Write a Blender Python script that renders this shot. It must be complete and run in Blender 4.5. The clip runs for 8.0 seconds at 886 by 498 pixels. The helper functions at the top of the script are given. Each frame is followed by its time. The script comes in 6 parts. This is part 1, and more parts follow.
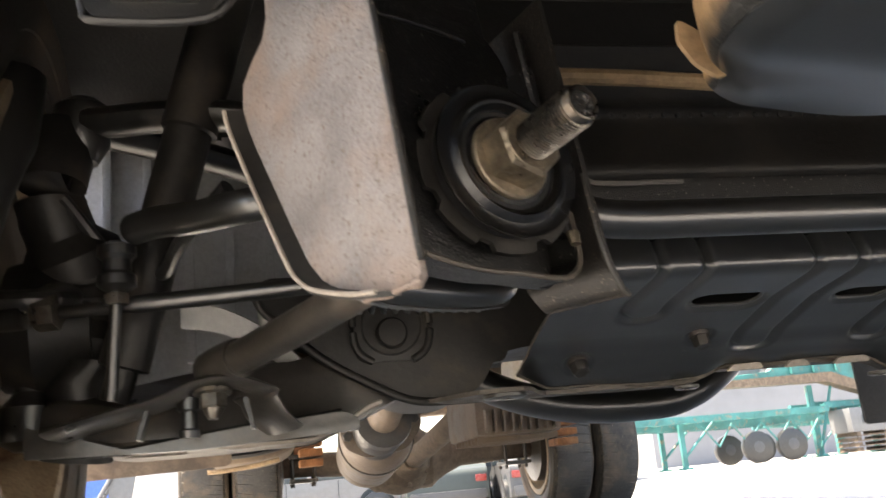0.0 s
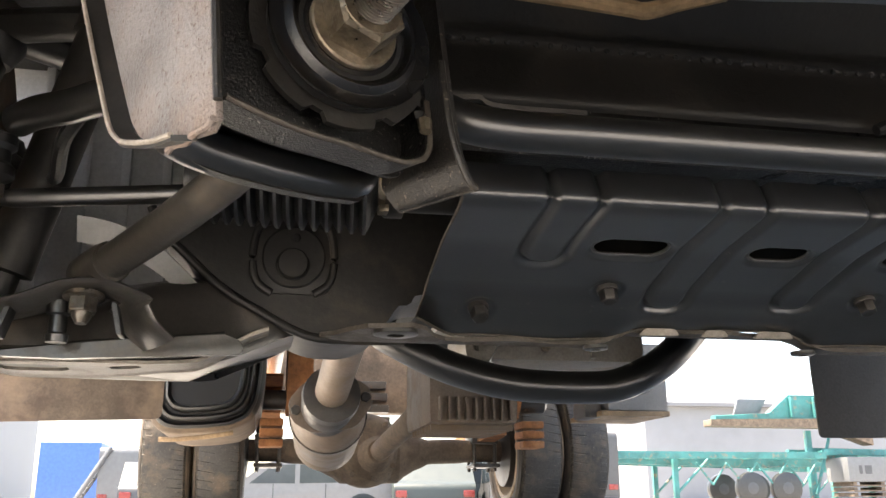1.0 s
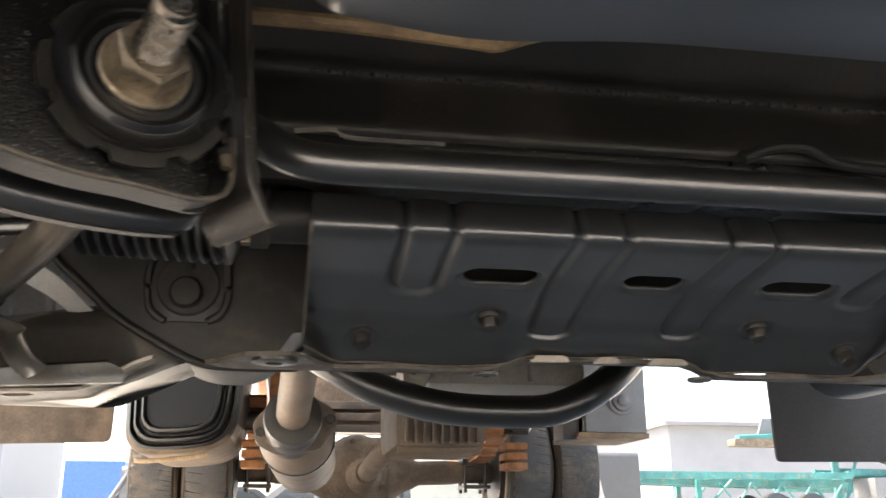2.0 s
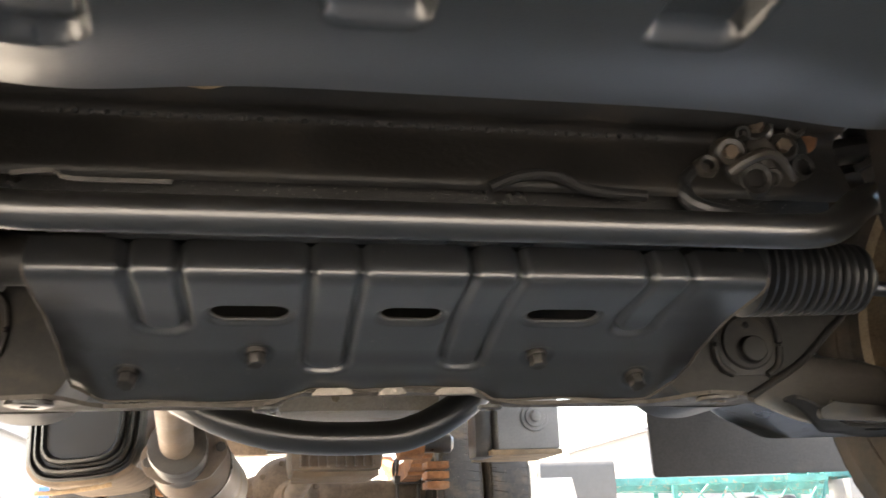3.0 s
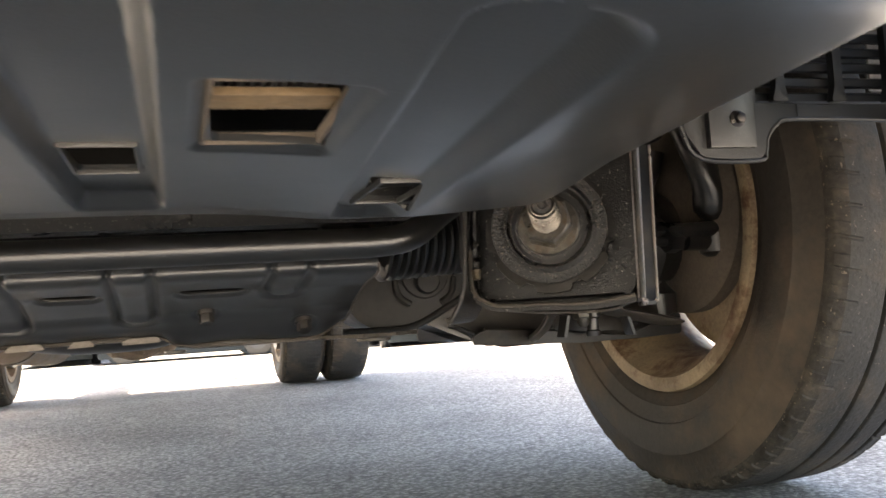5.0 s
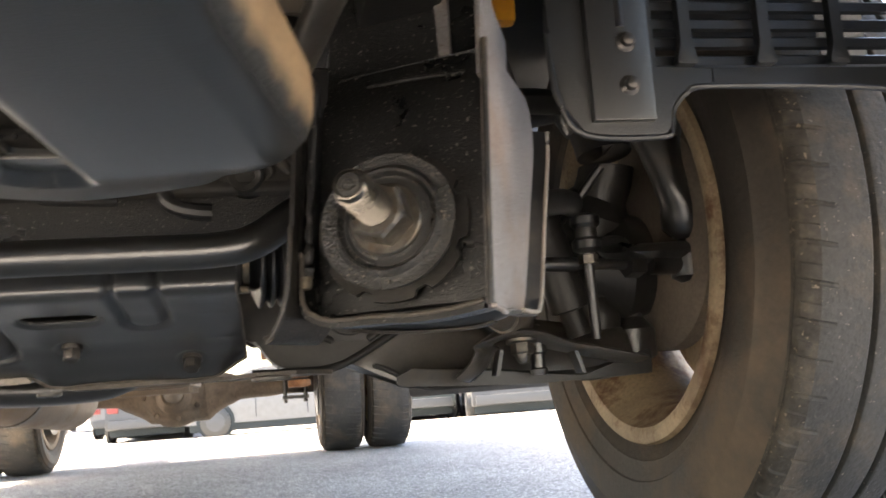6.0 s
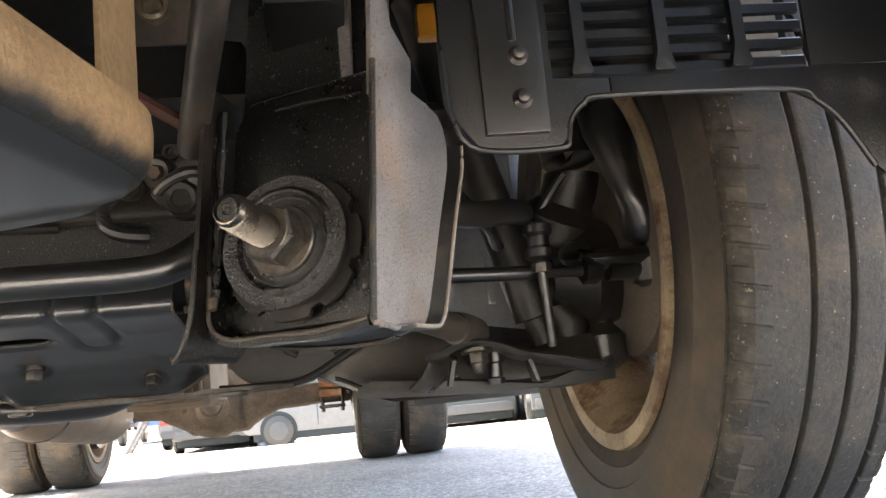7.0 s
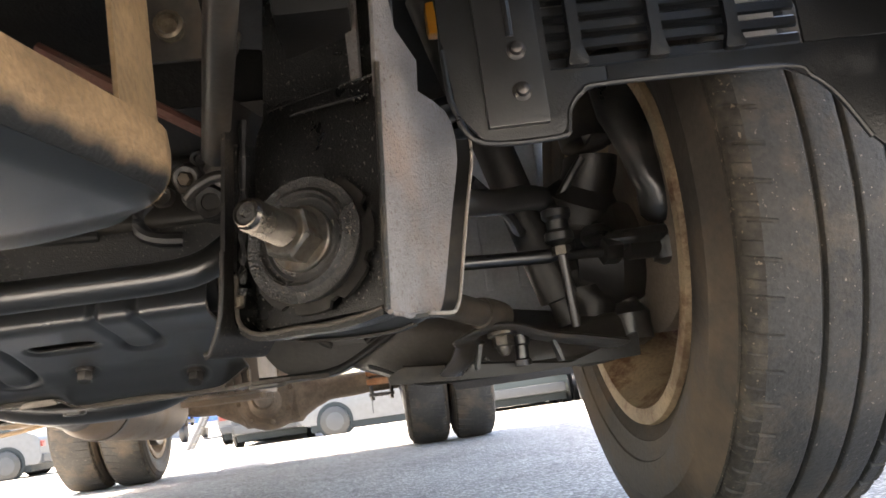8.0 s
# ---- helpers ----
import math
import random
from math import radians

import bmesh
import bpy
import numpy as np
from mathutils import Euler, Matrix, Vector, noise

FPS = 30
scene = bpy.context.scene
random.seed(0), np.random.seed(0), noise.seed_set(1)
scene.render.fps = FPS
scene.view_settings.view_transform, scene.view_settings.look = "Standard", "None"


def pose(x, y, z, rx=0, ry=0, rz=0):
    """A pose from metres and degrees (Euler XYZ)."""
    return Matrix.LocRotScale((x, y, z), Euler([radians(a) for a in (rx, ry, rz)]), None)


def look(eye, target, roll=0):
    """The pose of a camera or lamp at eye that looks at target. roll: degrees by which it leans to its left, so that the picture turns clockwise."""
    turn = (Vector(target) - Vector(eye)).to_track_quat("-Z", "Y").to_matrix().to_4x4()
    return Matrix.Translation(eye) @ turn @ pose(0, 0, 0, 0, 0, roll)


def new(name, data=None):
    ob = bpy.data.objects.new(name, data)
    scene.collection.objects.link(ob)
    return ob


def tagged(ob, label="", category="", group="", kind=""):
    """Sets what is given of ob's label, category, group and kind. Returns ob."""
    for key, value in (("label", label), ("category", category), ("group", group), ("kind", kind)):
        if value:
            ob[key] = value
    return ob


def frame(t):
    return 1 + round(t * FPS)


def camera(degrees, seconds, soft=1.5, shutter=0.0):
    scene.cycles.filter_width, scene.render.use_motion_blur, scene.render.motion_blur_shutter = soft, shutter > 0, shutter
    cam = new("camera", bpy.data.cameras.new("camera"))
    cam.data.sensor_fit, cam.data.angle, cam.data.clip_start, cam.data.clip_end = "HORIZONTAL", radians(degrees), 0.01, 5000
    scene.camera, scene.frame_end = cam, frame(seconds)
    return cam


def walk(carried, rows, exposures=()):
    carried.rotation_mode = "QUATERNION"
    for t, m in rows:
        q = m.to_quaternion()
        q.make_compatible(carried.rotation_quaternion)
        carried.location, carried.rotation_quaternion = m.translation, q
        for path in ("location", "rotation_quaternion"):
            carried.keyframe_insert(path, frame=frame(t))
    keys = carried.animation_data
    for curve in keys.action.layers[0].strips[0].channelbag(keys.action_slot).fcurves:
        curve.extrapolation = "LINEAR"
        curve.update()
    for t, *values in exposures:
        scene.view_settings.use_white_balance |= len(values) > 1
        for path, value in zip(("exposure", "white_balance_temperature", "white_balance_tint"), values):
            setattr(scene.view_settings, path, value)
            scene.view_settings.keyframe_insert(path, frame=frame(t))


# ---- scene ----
cam = camera(51.4, 8.0, 1.5, 0.4)
PATH = [
    (0, (-0.54, 0.322, 0.154), (-0.14, 2.218, 0.649), -5.3),
    (0.3, (-0.496, 0.341, 0.129), (-0.101, 2.232, 0.648), -2.6),
    (0.5, (-0.462, 0.353, 0.109), (-0.072, 2.242, 0.639), -1.6),
    (0.7, (-0.443, 0.356, 0.092), (-0.062, 2.245, 0.626), -1.0),
    (1, (-0.434, 0.356, 0.085), (-0.061, 2.248, 0.614), -0.3),
    (1.2, (-0.433, 0.353, 0.082), (-0.067, 2.244, 0.62), -0.0),
    (2.3, (-0.243, 0.309, 0.093), (0.061, 2.201, 0.665), -0.4),
    (2.5, (-0.206, 0.302, 0.092), (0.101, 2.193, 0.667), -0.8),
    (3, (-0.117, 0.293, 0.108), (0.248, 2.168, 0.7), -2.0),
    (3.5, (-0.043, 0.28, 0.116), (0.357, 2.147, 0.712), -2.4),
    (4, (0.019, 0.253, 0.115), (0.545, 2.095, 0.688), -4.8),
    (4.2, (0.035, 0.218, 0.125), (0.592, 2.083, 0.585), -5.2),
    (4.3, (0.049, 0.187, 0.14), (0.586, 2.078, 0.511), -4.5),
    (4.5, (0.073, 0.128, 0.179), (0.585, 2.05, 0.385), -4.5),
    (4.6, (0.082, 0.104, 0.191), (0.582, 2.032, 0.372), -4.3),
    (4.8, (0.084, 0.075, 0.234), (0.621, 1.996, 0.38), -4.2),
    (5, (0.102, 0.094, 0.257), (0.665, 2.009, 0.387), -3.6),
    (5.2, (0.131, 0.132, 0.231), (0.676, 2.052, 0.371), -2.9),
    (6.3, (0.374, 0.196, 0.205), (0.702, 2.142, 0.532), -5.1),
    (6.5, (0.389, 0.189, 0.216), (0.703, 2.139, 0.532), -5.3),
    (7, (0.435, 0.167, 0.203), (0.678, 2.126, 0.521), -5.5),
    (7.2, (0.442, 0.177, 0.206), (0.664, 2.141, 0.511), -5.8),
    (7.5, (0.455, 0.171, 0.201), (0.646, 2.144, 0.469), -6.4),
    (8, (0.458, 0.131, 0.198), (0.597, 2.104, 0.497), -7.9),
]
EXPOSE = [(t, e, k, 12) for t, e, k in ((0, 2.75, 7600), (1.0, 2.8, 7500), (2.5, 3.1, 7700), (3.5, 3.7, 8300), (4.1, 3.85, 8200), (4.6, 3.25, 8100), (5.2, 2.85, 8100), (6.4, 3.36, 7800), (8, 3.12, 7700))]
walk(cam, [(t, look(eye, target, roll)) for t, eye, target, roll in PATH], EXPOSE)

# ---- light ----
SUN_EL, SUN_AZ = 66.0, 285.0     # sun to the left of the truck, a little behind it
world = bpy.data.worlds.new("sky")
scene.world = world
world.use_nodes = True
wn = world.node_tree
bg = wn.nodes["Background"]
sky = wn.nodes.new("ShaderNodeTexSky")
sky.sky_type = "NISHITA"
sky.sun_disc = False
sky.sun_elevation = radians(SUN_EL)
sky.sun_rotation = radians(SUN_AZ)
sky.air_density, sky.dust_density, sky.ozone_density = 1.0, 3.0, 1.0
wn.links.new(sky.outputs[0], bg.inputs[0])
bg.inputs[1].default_value = 0.15
sun_data = bpy.data.lights.new("sun", "SUN")
sun_data.energy, sun_data.angle, sun_data.color = 4.6, radians(0.6), (1.0, 0.95, 0.87)
sun = new("sun", sun_data)
sun.matrix_world = look((math.sin(radians(SUN_AZ)) * 30, math.cos(radians(SUN_AZ)) * 30, math.tan(radians(SUN_EL)) * 30), (0, 0, 0))


# ---- materials ----
def mat(name, base, rough=0.5, metal=0.0, var=0.3, scale=9.0, bump=0.12, fine=220.0, dust=None, dust_amount=0.3, dust_scale=6.0, rust=None, rust_amount=0.0, spec=0.5, coat=0.0, speck=None, speck_scale=420.0, speck_at=0.62):
    m = bpy.data.materials.new(name)
    m.use_nodes = True
    n, l = m.node_tree.nodes, m.node_tree.links
    b = n["Principled BSDF"]
    tc = n.new("ShaderNodeTexCoord")

    def noise_tex(s, detail=5.0, r=0.6):
        t = n.new("ShaderNodeTexNoise")
        t.inputs["Scale"].default_value, t.inputs["Detail"].default_value, t.inputs["Roughness"].default_value = s, detail, r
        l.new(tc.outputs["Object"], t.inputs["Vector"])
        return t

    def ramp(src, lo, hi, a=(0, 0, 0, 1), c=(1, 1, 1, 1)):
        r = n.new("ShaderNodeValToRGB")
        r.color_ramp.elements[0].position, r.color_ramp.elements[1].position = lo, hi
        r.color_ramp.elements[0].color, r.color_ramp.elements[1].color = a, c
        l.new(src, r.inputs[0])
        return r

    def mix(fac, a, c, kind="MIX"):
        x = n.new("ShaderNodeMix")
        x.data_type, x.blend_type = "RGBA", kind
        if isinstance(fac, float):
            x.inputs[0].default_value = fac
        else:
            l.new(fac, x.inputs[0])
        for sock, v in ((x.inputs[6], a), (x.inputs[7], c)):
            if isinstance(v, tuple):
                sock.default_value = (*v[:3], 1)
            else:
                l.new(v, sock)
        return x.outputs[2]

    big, small = noise_tex(scale), noise_tex(fine, 3.0)
    lo = tuple(c * (1 - var) for c in base)
    hi = tuple(min(1, c * (1 + var)) for c in base)
    col = ramp(big.outputs[0], 0.3, 0.72, (*lo, 1), (*hi, 1)).outputs[0]
    grain = ramp(small.outputs[0], 0.3, 0.7, (1 - var * 0.8,) * 3 + (1,), (1, 1, 1, 1)).outputs[0]
    col = mix(1.0, col, grain, "MULTIPLY")
    rough_src = ramp(big.outputs[0], 0.25, 0.75, (max(0.285 if coat else 0.05, rough - 0.1),) * 3 + (1,), (min(1, max(0.345 if coat else 0.1, rough + 0.10)),) * 3 + (1,)).outputs[0]
    if rust:
        rn = noise_tex(scale * 1.7, 8.0, 0.7)
        fac = ramp(rn.outputs[0], 0.62 - rust_amount * 0.4, 0.74 - rust_amount * 0.4).outputs[0]
        col = mix(fac, col, rust)
    if dust:
        dn = noise_tex(dust_scale, 7.0, 0.65)
        fac = ramp(dn.outputs[0], 0.75 - dust_amount * 0.6, 1.0 - dust_amount * 0.5).outputs[0]
        col = mix(fac, col, dust)
        rough_src = mix(fac, rough_src, (0.9, 0.9, 0.9))
    if speck:
        sn = noise_tex(speck_scale, 2.0, 0.5)
        col = mix(ramp(sn.outputs[0], speck_at, speck_at + 0.05).outputs[0], col, speck)
    l.new(col, b.inputs["Base Color"])
    l.new(rough_src, b.inputs["Roughness"])
    b.inputs["Metallic"].default_value = metal
    b.inputs["Specular IOR Level"].default_value = spec
    b.inputs["Coat Weight"].default_value = coat
    b.inputs["Coat Roughness"].default_value = 0.16
    if bump:
        bp = n.new("ShaderNodeBump")
        bp.inputs["Strength"].default_value, bp.inputs["Distance"].default_value = bump, 0.002
        l.new(small.outputs[0], bp.inputs["Height"])
        l.new(bp.outputs[0], b.inputs["Normal"])
    return m


DUST = (0.30, 0.23, 0.16)
BLACK = mat("black_chassis_paint", (0.011, 0.011, 0.011), 0.25, var=0.35, dust=(0.08, 0.064, 0.05), dust_amount=0.26, dust_scale=7, spec=0.9, coat=0.35)
GUARD = mat("satin_dark_paint", (0.023, 0.0245, 0.026), 0.33, var=0.25, bump=0.04, fine=420, spec=1.0, coat=0.5, speck=(0.05, 0.046, 0.04), speck_scale=90, speck_at=0.70)
COVER = mat("dark_grey_satin_panel", (0.0085, 0.0090, 0.0088), 0.26, var=0.22, scale=7, bump=0.05, fine=520, spec=1.0, coat=0.5)
TUBE = mat("gloss_black_tube", (0.011, 0.011, 0.0105), 0.30, var=0.3, bump=0.03, fine=300, spec=1.0, coat=0.6)
SPECK = mat("dusty_grey_plate", (0.23, 0.213, 0.21), 0.42, var=0.32, scale=22, bump=0.8, fine=420, dust=(0.29, 0.20, 0.15), dust_amount=0.5, dust_scale=9, speck=(0.13, 0.10, 0.085), speck_scale=330, speck_at=0.62)
GRITTY = mat("gritty_black_undercoat", (0.0040, 0.0038, 0.0035), 0.32, var=0.5, bump=0.55, fine=600, dust=(0.026, 0.020, 0.014), dust_amount=0.16, dust_scale=14, spec=0.6, speck=(0.22, 0.20, 0.18), speck_scale=400, speck_at=0.655)
BROWN = mat("dirty_brown_black_steel", (0.048, 0.041, 0.034), 0.36, var=0.4, bump=0.14, fine=170, dust=(0.15, 0.108, 0.07), dust_amount=0.36, dust_scale=9, spec=0.7)
DARKBR = mat("oily_black_brown_steel", (0.018, 0.0165, 0.0145), 0.46, var=0.5, bump=0.16, fine=130, dust=(0.085, 0.066, 0.048), dust_amount=0.36, dust_scale=10, spec=0.5)
ARMM = mat("dusty_grey_brown_steel", (0.052, 0.046, 0.040), 0.32, var=0.4, bump=0.12, fine=220, dust=(0.13, 0.10, 0.075), dust_amount=0.36, dust_scale=16, spec=1.0)
FLANGEM = mat("gritty_brown_flange", (0.015, 0.013, 0.011), 0.40, var=0.45, bump=0.35, fine=520, dust=(0.10, 0.076, 0.052), dust_amount=0.36, dust_scale=16, spec=0.6, speck=(0.16, 0.13, 0.10), speck_scale=520, speck_at=0.66)
MATTBLACK = mat("dusty_satin_black", (0.016, 0.0155, 0.0145), 0.32, var=0.4, bump=0.2, fine=200, dust=(0.08, 0.062, 0.046), dust_amount=0.34, dust_scale=18, spec=1.0)
WASHM = mat("greasy_black_washer", (0.010, 0.0088, 0.0075), 0.27, var=0.5, bump=0.9, fine=520, dust=(0.07, 0.05, 0.034), dust_amount=0.2, dust_scale=22, spec=0.8, speck=(0.15, 0.125, 0.10), speck_scale=480, speck_at=0.64)
WASHL = mat("oily_black_washer", (0.0045, 0.0042, 0.0040), 0.24, var=0.4, bump=0.2, fine=900, dust=(0.06, 0.045, 0.03), dust_amount=0.10, dust_scale=22, spec=0.7, speck=(0.06, 0.05, 0.04), speck_scale=760, speck_at=0.68)
BEAMM = mat("sooty_brown_beam", (0.0115, 0.0100, 0.0080), 0.55, var=0.4, bump=0.3, fine=150, dust=(0.04, 0.031, 0.022), dust_amount=0.42, dust_scale=8)
TANSTEEL = mat("dusty_tan_steel", (0.34, 0.225, 0.12), 0.55, var=0.45, scale=9, bump=0.4, fine=180, dust=(0.11, 0.072, 0.045), dust_amount=0.5, dust_scale=8)
THREAD = mat("oiled_bare_steel", (0.19, 0.172, 0.15), 0.28, metal=0.95, var=0.35, scale=40, bump=0.15, dust=(0.15, 0.105, 0.07), dust_amount=0.35, dust_scale=60)
ZINC = mat("grey_zinc_steel", (0.17, 0.155, 0.135), 0.32, metal=0.8, var=0.45, scale=60, bump=0.4, dust=(0.16, 0.105, 0.06), dust_amount=0.40, dust_scale=70)
NUTM = mat("worn_zinc_steel", (0.25, 0.205, 0.15), 0.34, metal=0.75, var=0.45, scale=60, bump=0.5, dust=(0.12, 0.09, 0.062), dust_amount=0.42, dust_scale=80)
RUBBER = mat("black_rubber", (0.017, 0.017, 0.017), 0.38, var=0.3, bump=0.3, dust=(0.10, 0.08, 0.06), dust_amount=0.22, dust_scale=14, spec=0.7)
TYRE = mat("dusty_tyre_rubber", (0.054, 0.045, 0.036), 0.6, var=0.3, scale=6, bump=0.4, fine=140, dust=(0.15, 0.106, 0.07), dust_amount=0.48, dust_scale=7, spec=0.35)
RIMM = mat("dusty_beige_rim_paint", (0.36, 0.265, 0.165), 0.6, var=0.35, scale=9, bump=0.4, dust=(0.15, 0.095, 0.058), dust_amount=0.46, dust_scale=7, rust=(0.13, 0.06, 0.03), rust_amount=0.26)
AXLE = mat("dusty_brown_axle", (0.15, 0.11, 0.078), 0.85, var=0.4, scale=8, bump=0.5, fine=90, dust=(0.24, 0.175, 0.12), dust_amount=0.4, dust_scale=9)
RUST = mat("rusty_orange_steel", (0.36, 0.15, 0.06), 0.85, var=0.45, scale=14, bump=0.7, fine=90, dust=DUST, dust_amount=0.3)
ALLOY = mat("dull_cast_alloy", (0.30, 0.275, 0.24), 0.5, metal=0.3, var=0.3, scale=12, bump=0.25, dust=(0.20, 0.155, 0.11), dust_amount=0.42, dust_scale=12)
EXHAUST = mat("heat_stained_steel", (0.20, 0.155, 0.12), 0.5, metal=0.25, var=0.3, scale=10, bump=0.25, dust=(0.22, 0.155, 0.10), dust_amount=0.45, dust_scale=9)
PLASTIC = mat("black_textured_plastic", (0.0085, 0.0090, 0.0092), 0.34, var=0.25, bump=0.2, fine=700, dust=(0.055, 0.050, 0.044), dust_amount=0.26, dust_scale=9, spec=0.6)
FLAP = mat("dusty_rubber_flap", (0.060, 0.056, 0.052), 0.7, var=0.3, scale=5, bump=0.2, dust=(0.17, 0.14, 0.11), dust_amount=0.38, dust_scale=4)
TANFLAP = mat("mud_stained_flap", (0.17, 0.13, 0.098), 0.85, var=0.4, scale=7, bump=0.3, dust=(0.30, 0.215, 0.15), dust_amount=0.45, dust_scale=11, rust=(0.09, 0.065, 0.05), rust_amount=0.25)
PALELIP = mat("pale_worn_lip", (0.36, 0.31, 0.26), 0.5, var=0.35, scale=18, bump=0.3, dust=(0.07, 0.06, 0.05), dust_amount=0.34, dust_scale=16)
PALEAPRON = mat("pale_grey_apron", (0.68, 0.69, 0.70), 0.6, var=0.2, scale=6, bump=0.1, dust=(0.16, 0.13, 0.10), dust_amount=0.12)
CUPM = mat("worn_grey_cup", (0.045, 0.042, 0.038), 0.34, metal=0.5, var=0.35, scale=25, bump=0.3, dust=(0.05, 0.04, 0.035), dust_amount=0.35, dust_scale=30)
BOLTM = mat("dark_plated_bolt", (0.085, 0.078, 0.073), 0.36, metal=0.7, var=0.3, scale=60, bump=0.15)
LIPM = mat("worn_bare_lip", (0.12, 0.10, 0.082), 0.5, metal=0.2, var=0.5, scale=18, bump=0.3, dust=(0.035, 0.03, 0.025), dust_amount=0.5, dust_scale=18)
SLOTM = mat("worn_satin_lip", (0.05, 0.047, 0.043), 0.36, var=0.4, scale=30, bump=0.1, fine=300, spec=0.9, coat=0.3)
COVEREDGE = mat("tan_dusted_shaded_panel_edge", (0.31, 0.20, 0.105), 0.55, var=0.4, scale=16, bump=0.5, fine=240, dust=(0.06, 0.05, 0.042), dust_amount=0.30, dust_scale=14)


def dust_and_shade_on_flank(m, under, lo, hi):
    """Dust clings to the upright flank; the bare dark colour below also paints the underside's shade."""
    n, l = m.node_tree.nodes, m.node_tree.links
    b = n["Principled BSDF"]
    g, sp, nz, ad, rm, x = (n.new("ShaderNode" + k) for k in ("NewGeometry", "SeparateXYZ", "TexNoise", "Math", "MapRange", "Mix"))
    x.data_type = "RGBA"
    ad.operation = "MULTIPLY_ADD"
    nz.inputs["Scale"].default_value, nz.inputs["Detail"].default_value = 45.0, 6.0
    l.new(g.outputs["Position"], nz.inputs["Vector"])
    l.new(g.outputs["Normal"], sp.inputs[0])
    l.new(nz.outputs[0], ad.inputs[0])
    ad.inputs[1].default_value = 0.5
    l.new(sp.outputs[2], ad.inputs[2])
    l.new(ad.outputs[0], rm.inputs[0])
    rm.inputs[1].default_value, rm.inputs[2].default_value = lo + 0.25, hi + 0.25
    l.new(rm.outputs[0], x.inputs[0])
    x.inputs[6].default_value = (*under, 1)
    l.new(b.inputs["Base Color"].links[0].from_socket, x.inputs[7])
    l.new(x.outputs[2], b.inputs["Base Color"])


# Underside shade goes into the edge's colour wherever it faces down.
dust_and_shade_on_flank(COVEREDGE, (0.0085, 0.0090, 0.0088), -0.60, -0.18)
GREYBOX = mat("grey_painted_sheet", (0.20, 0.195, 0.19), 0.6, var=0.2, bump=0.2, dust=(0.26, 0.2, 0.15), dust_amount=0.3)
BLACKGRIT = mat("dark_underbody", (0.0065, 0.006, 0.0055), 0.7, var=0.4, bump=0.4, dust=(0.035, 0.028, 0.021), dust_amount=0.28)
ASPHALT = mat("worn_asphalt", (0.40, 0.398, 0.39), 0.85, var=0.2, scale=1.3, bump=1.0, fine=130, dust=(0.50, 0.495, 0.485), dust_amount=0.4, dust_scale=70, speck=(0.17, 0.17, 0.17), speck_scale=190, speck_at=0.58)
def asphalt():
    """Worn asphalt: stones a few millimetres across set in dark binder, with pale worn tops and large stains."""
    m = ASPHALT
    n, l = m.node_tree.nodes, m.node_tree.links
    b = n["Principled BSDF"]
    tc = n.new("ShaderNodeTexCoord")
    stones = n.new("ShaderNodeTexVoronoi")
    stones.inputs["Scale"].default_value = 125.0
    l.new(tc.outputs["Object"], stones.inputs["Vector"])
    shade = n.new("ShaderNodeValToRGB")
    shade.color_ramp.elements[0].position, shade.color_ramp.elements[1].position = 0.05, 0.95
    shade.color_ramp.elements[0].color, shade.color_ramp.elements[1].color = (0.31, 0.304, 0.292, 1), (0.62, 0.607, 0.582, 1)
    pick = n.new("ShaderNodeSeparateColor")
    l.new(stones.outputs["Color"], pick.inputs[0])
    l.new(pick.outputs[0], shade.inputs[0])
    gap = n.new("ShaderNodeValToRGB")
    gap.color_ramp.elements[0].position, gap.color_ramp.elements[1].position = 0.30, 0.62
    gap.color_ramp.elements[0].color, gap.color_ramp.elements[1].color = (1, 1, 1, 1), (0.58, 0.58, 0.58, 1)
    l.new(stones.outputs["Distance"], gap.inputs[0])
    stain = n.new("ShaderNodeTexNoise")
    stain.inputs["Scale"].default_value, stain.inputs["Detail"].default_value = 2.2, 6.0
    l.new(tc.outputs["Object"], stain.inputs["Vector"])
    sr = n.new("ShaderNodeValToRGB")
    sr.color_ramp.elements[0].position, sr.color_ramp.elements[1].position = 0.30, 0.62
    sr.color_ramp.elements[0].color, sr.color_ramp.elements[1].color = (0.72, 0.71, 0.70, 1), (1, 1, 1, 1)
    l.new(stain.outputs[0], sr.inputs[0])

    def times(a, c):
        x = n.new("ShaderNodeMix")
        x.data_type, x.blend_type = "RGBA", "MULTIPLY"
        x.inputs[0].default_value = 1.0
        l.new(a, x.inputs[6])
        l.new(c, x.inputs[7])
        return x.outputs[2]

    l.new(times(times(shade.outputs[0], gap.outputs[0]), sr.outputs[0]), b.inputs["Base Color"])
    bp = n.new("ShaderNodeBump")
    bp.inputs["Strength"].default_value, bp.inputs["Distance"].default_value = 0.7, 0.004
    bp.invert = True
    l.new(stones.outputs["Distance"], bp.inputs["Height"])
    l.new(bp.outputs[0], b.inputs["Normal"])
    b.inputs["Roughness"].default_value = 0.6


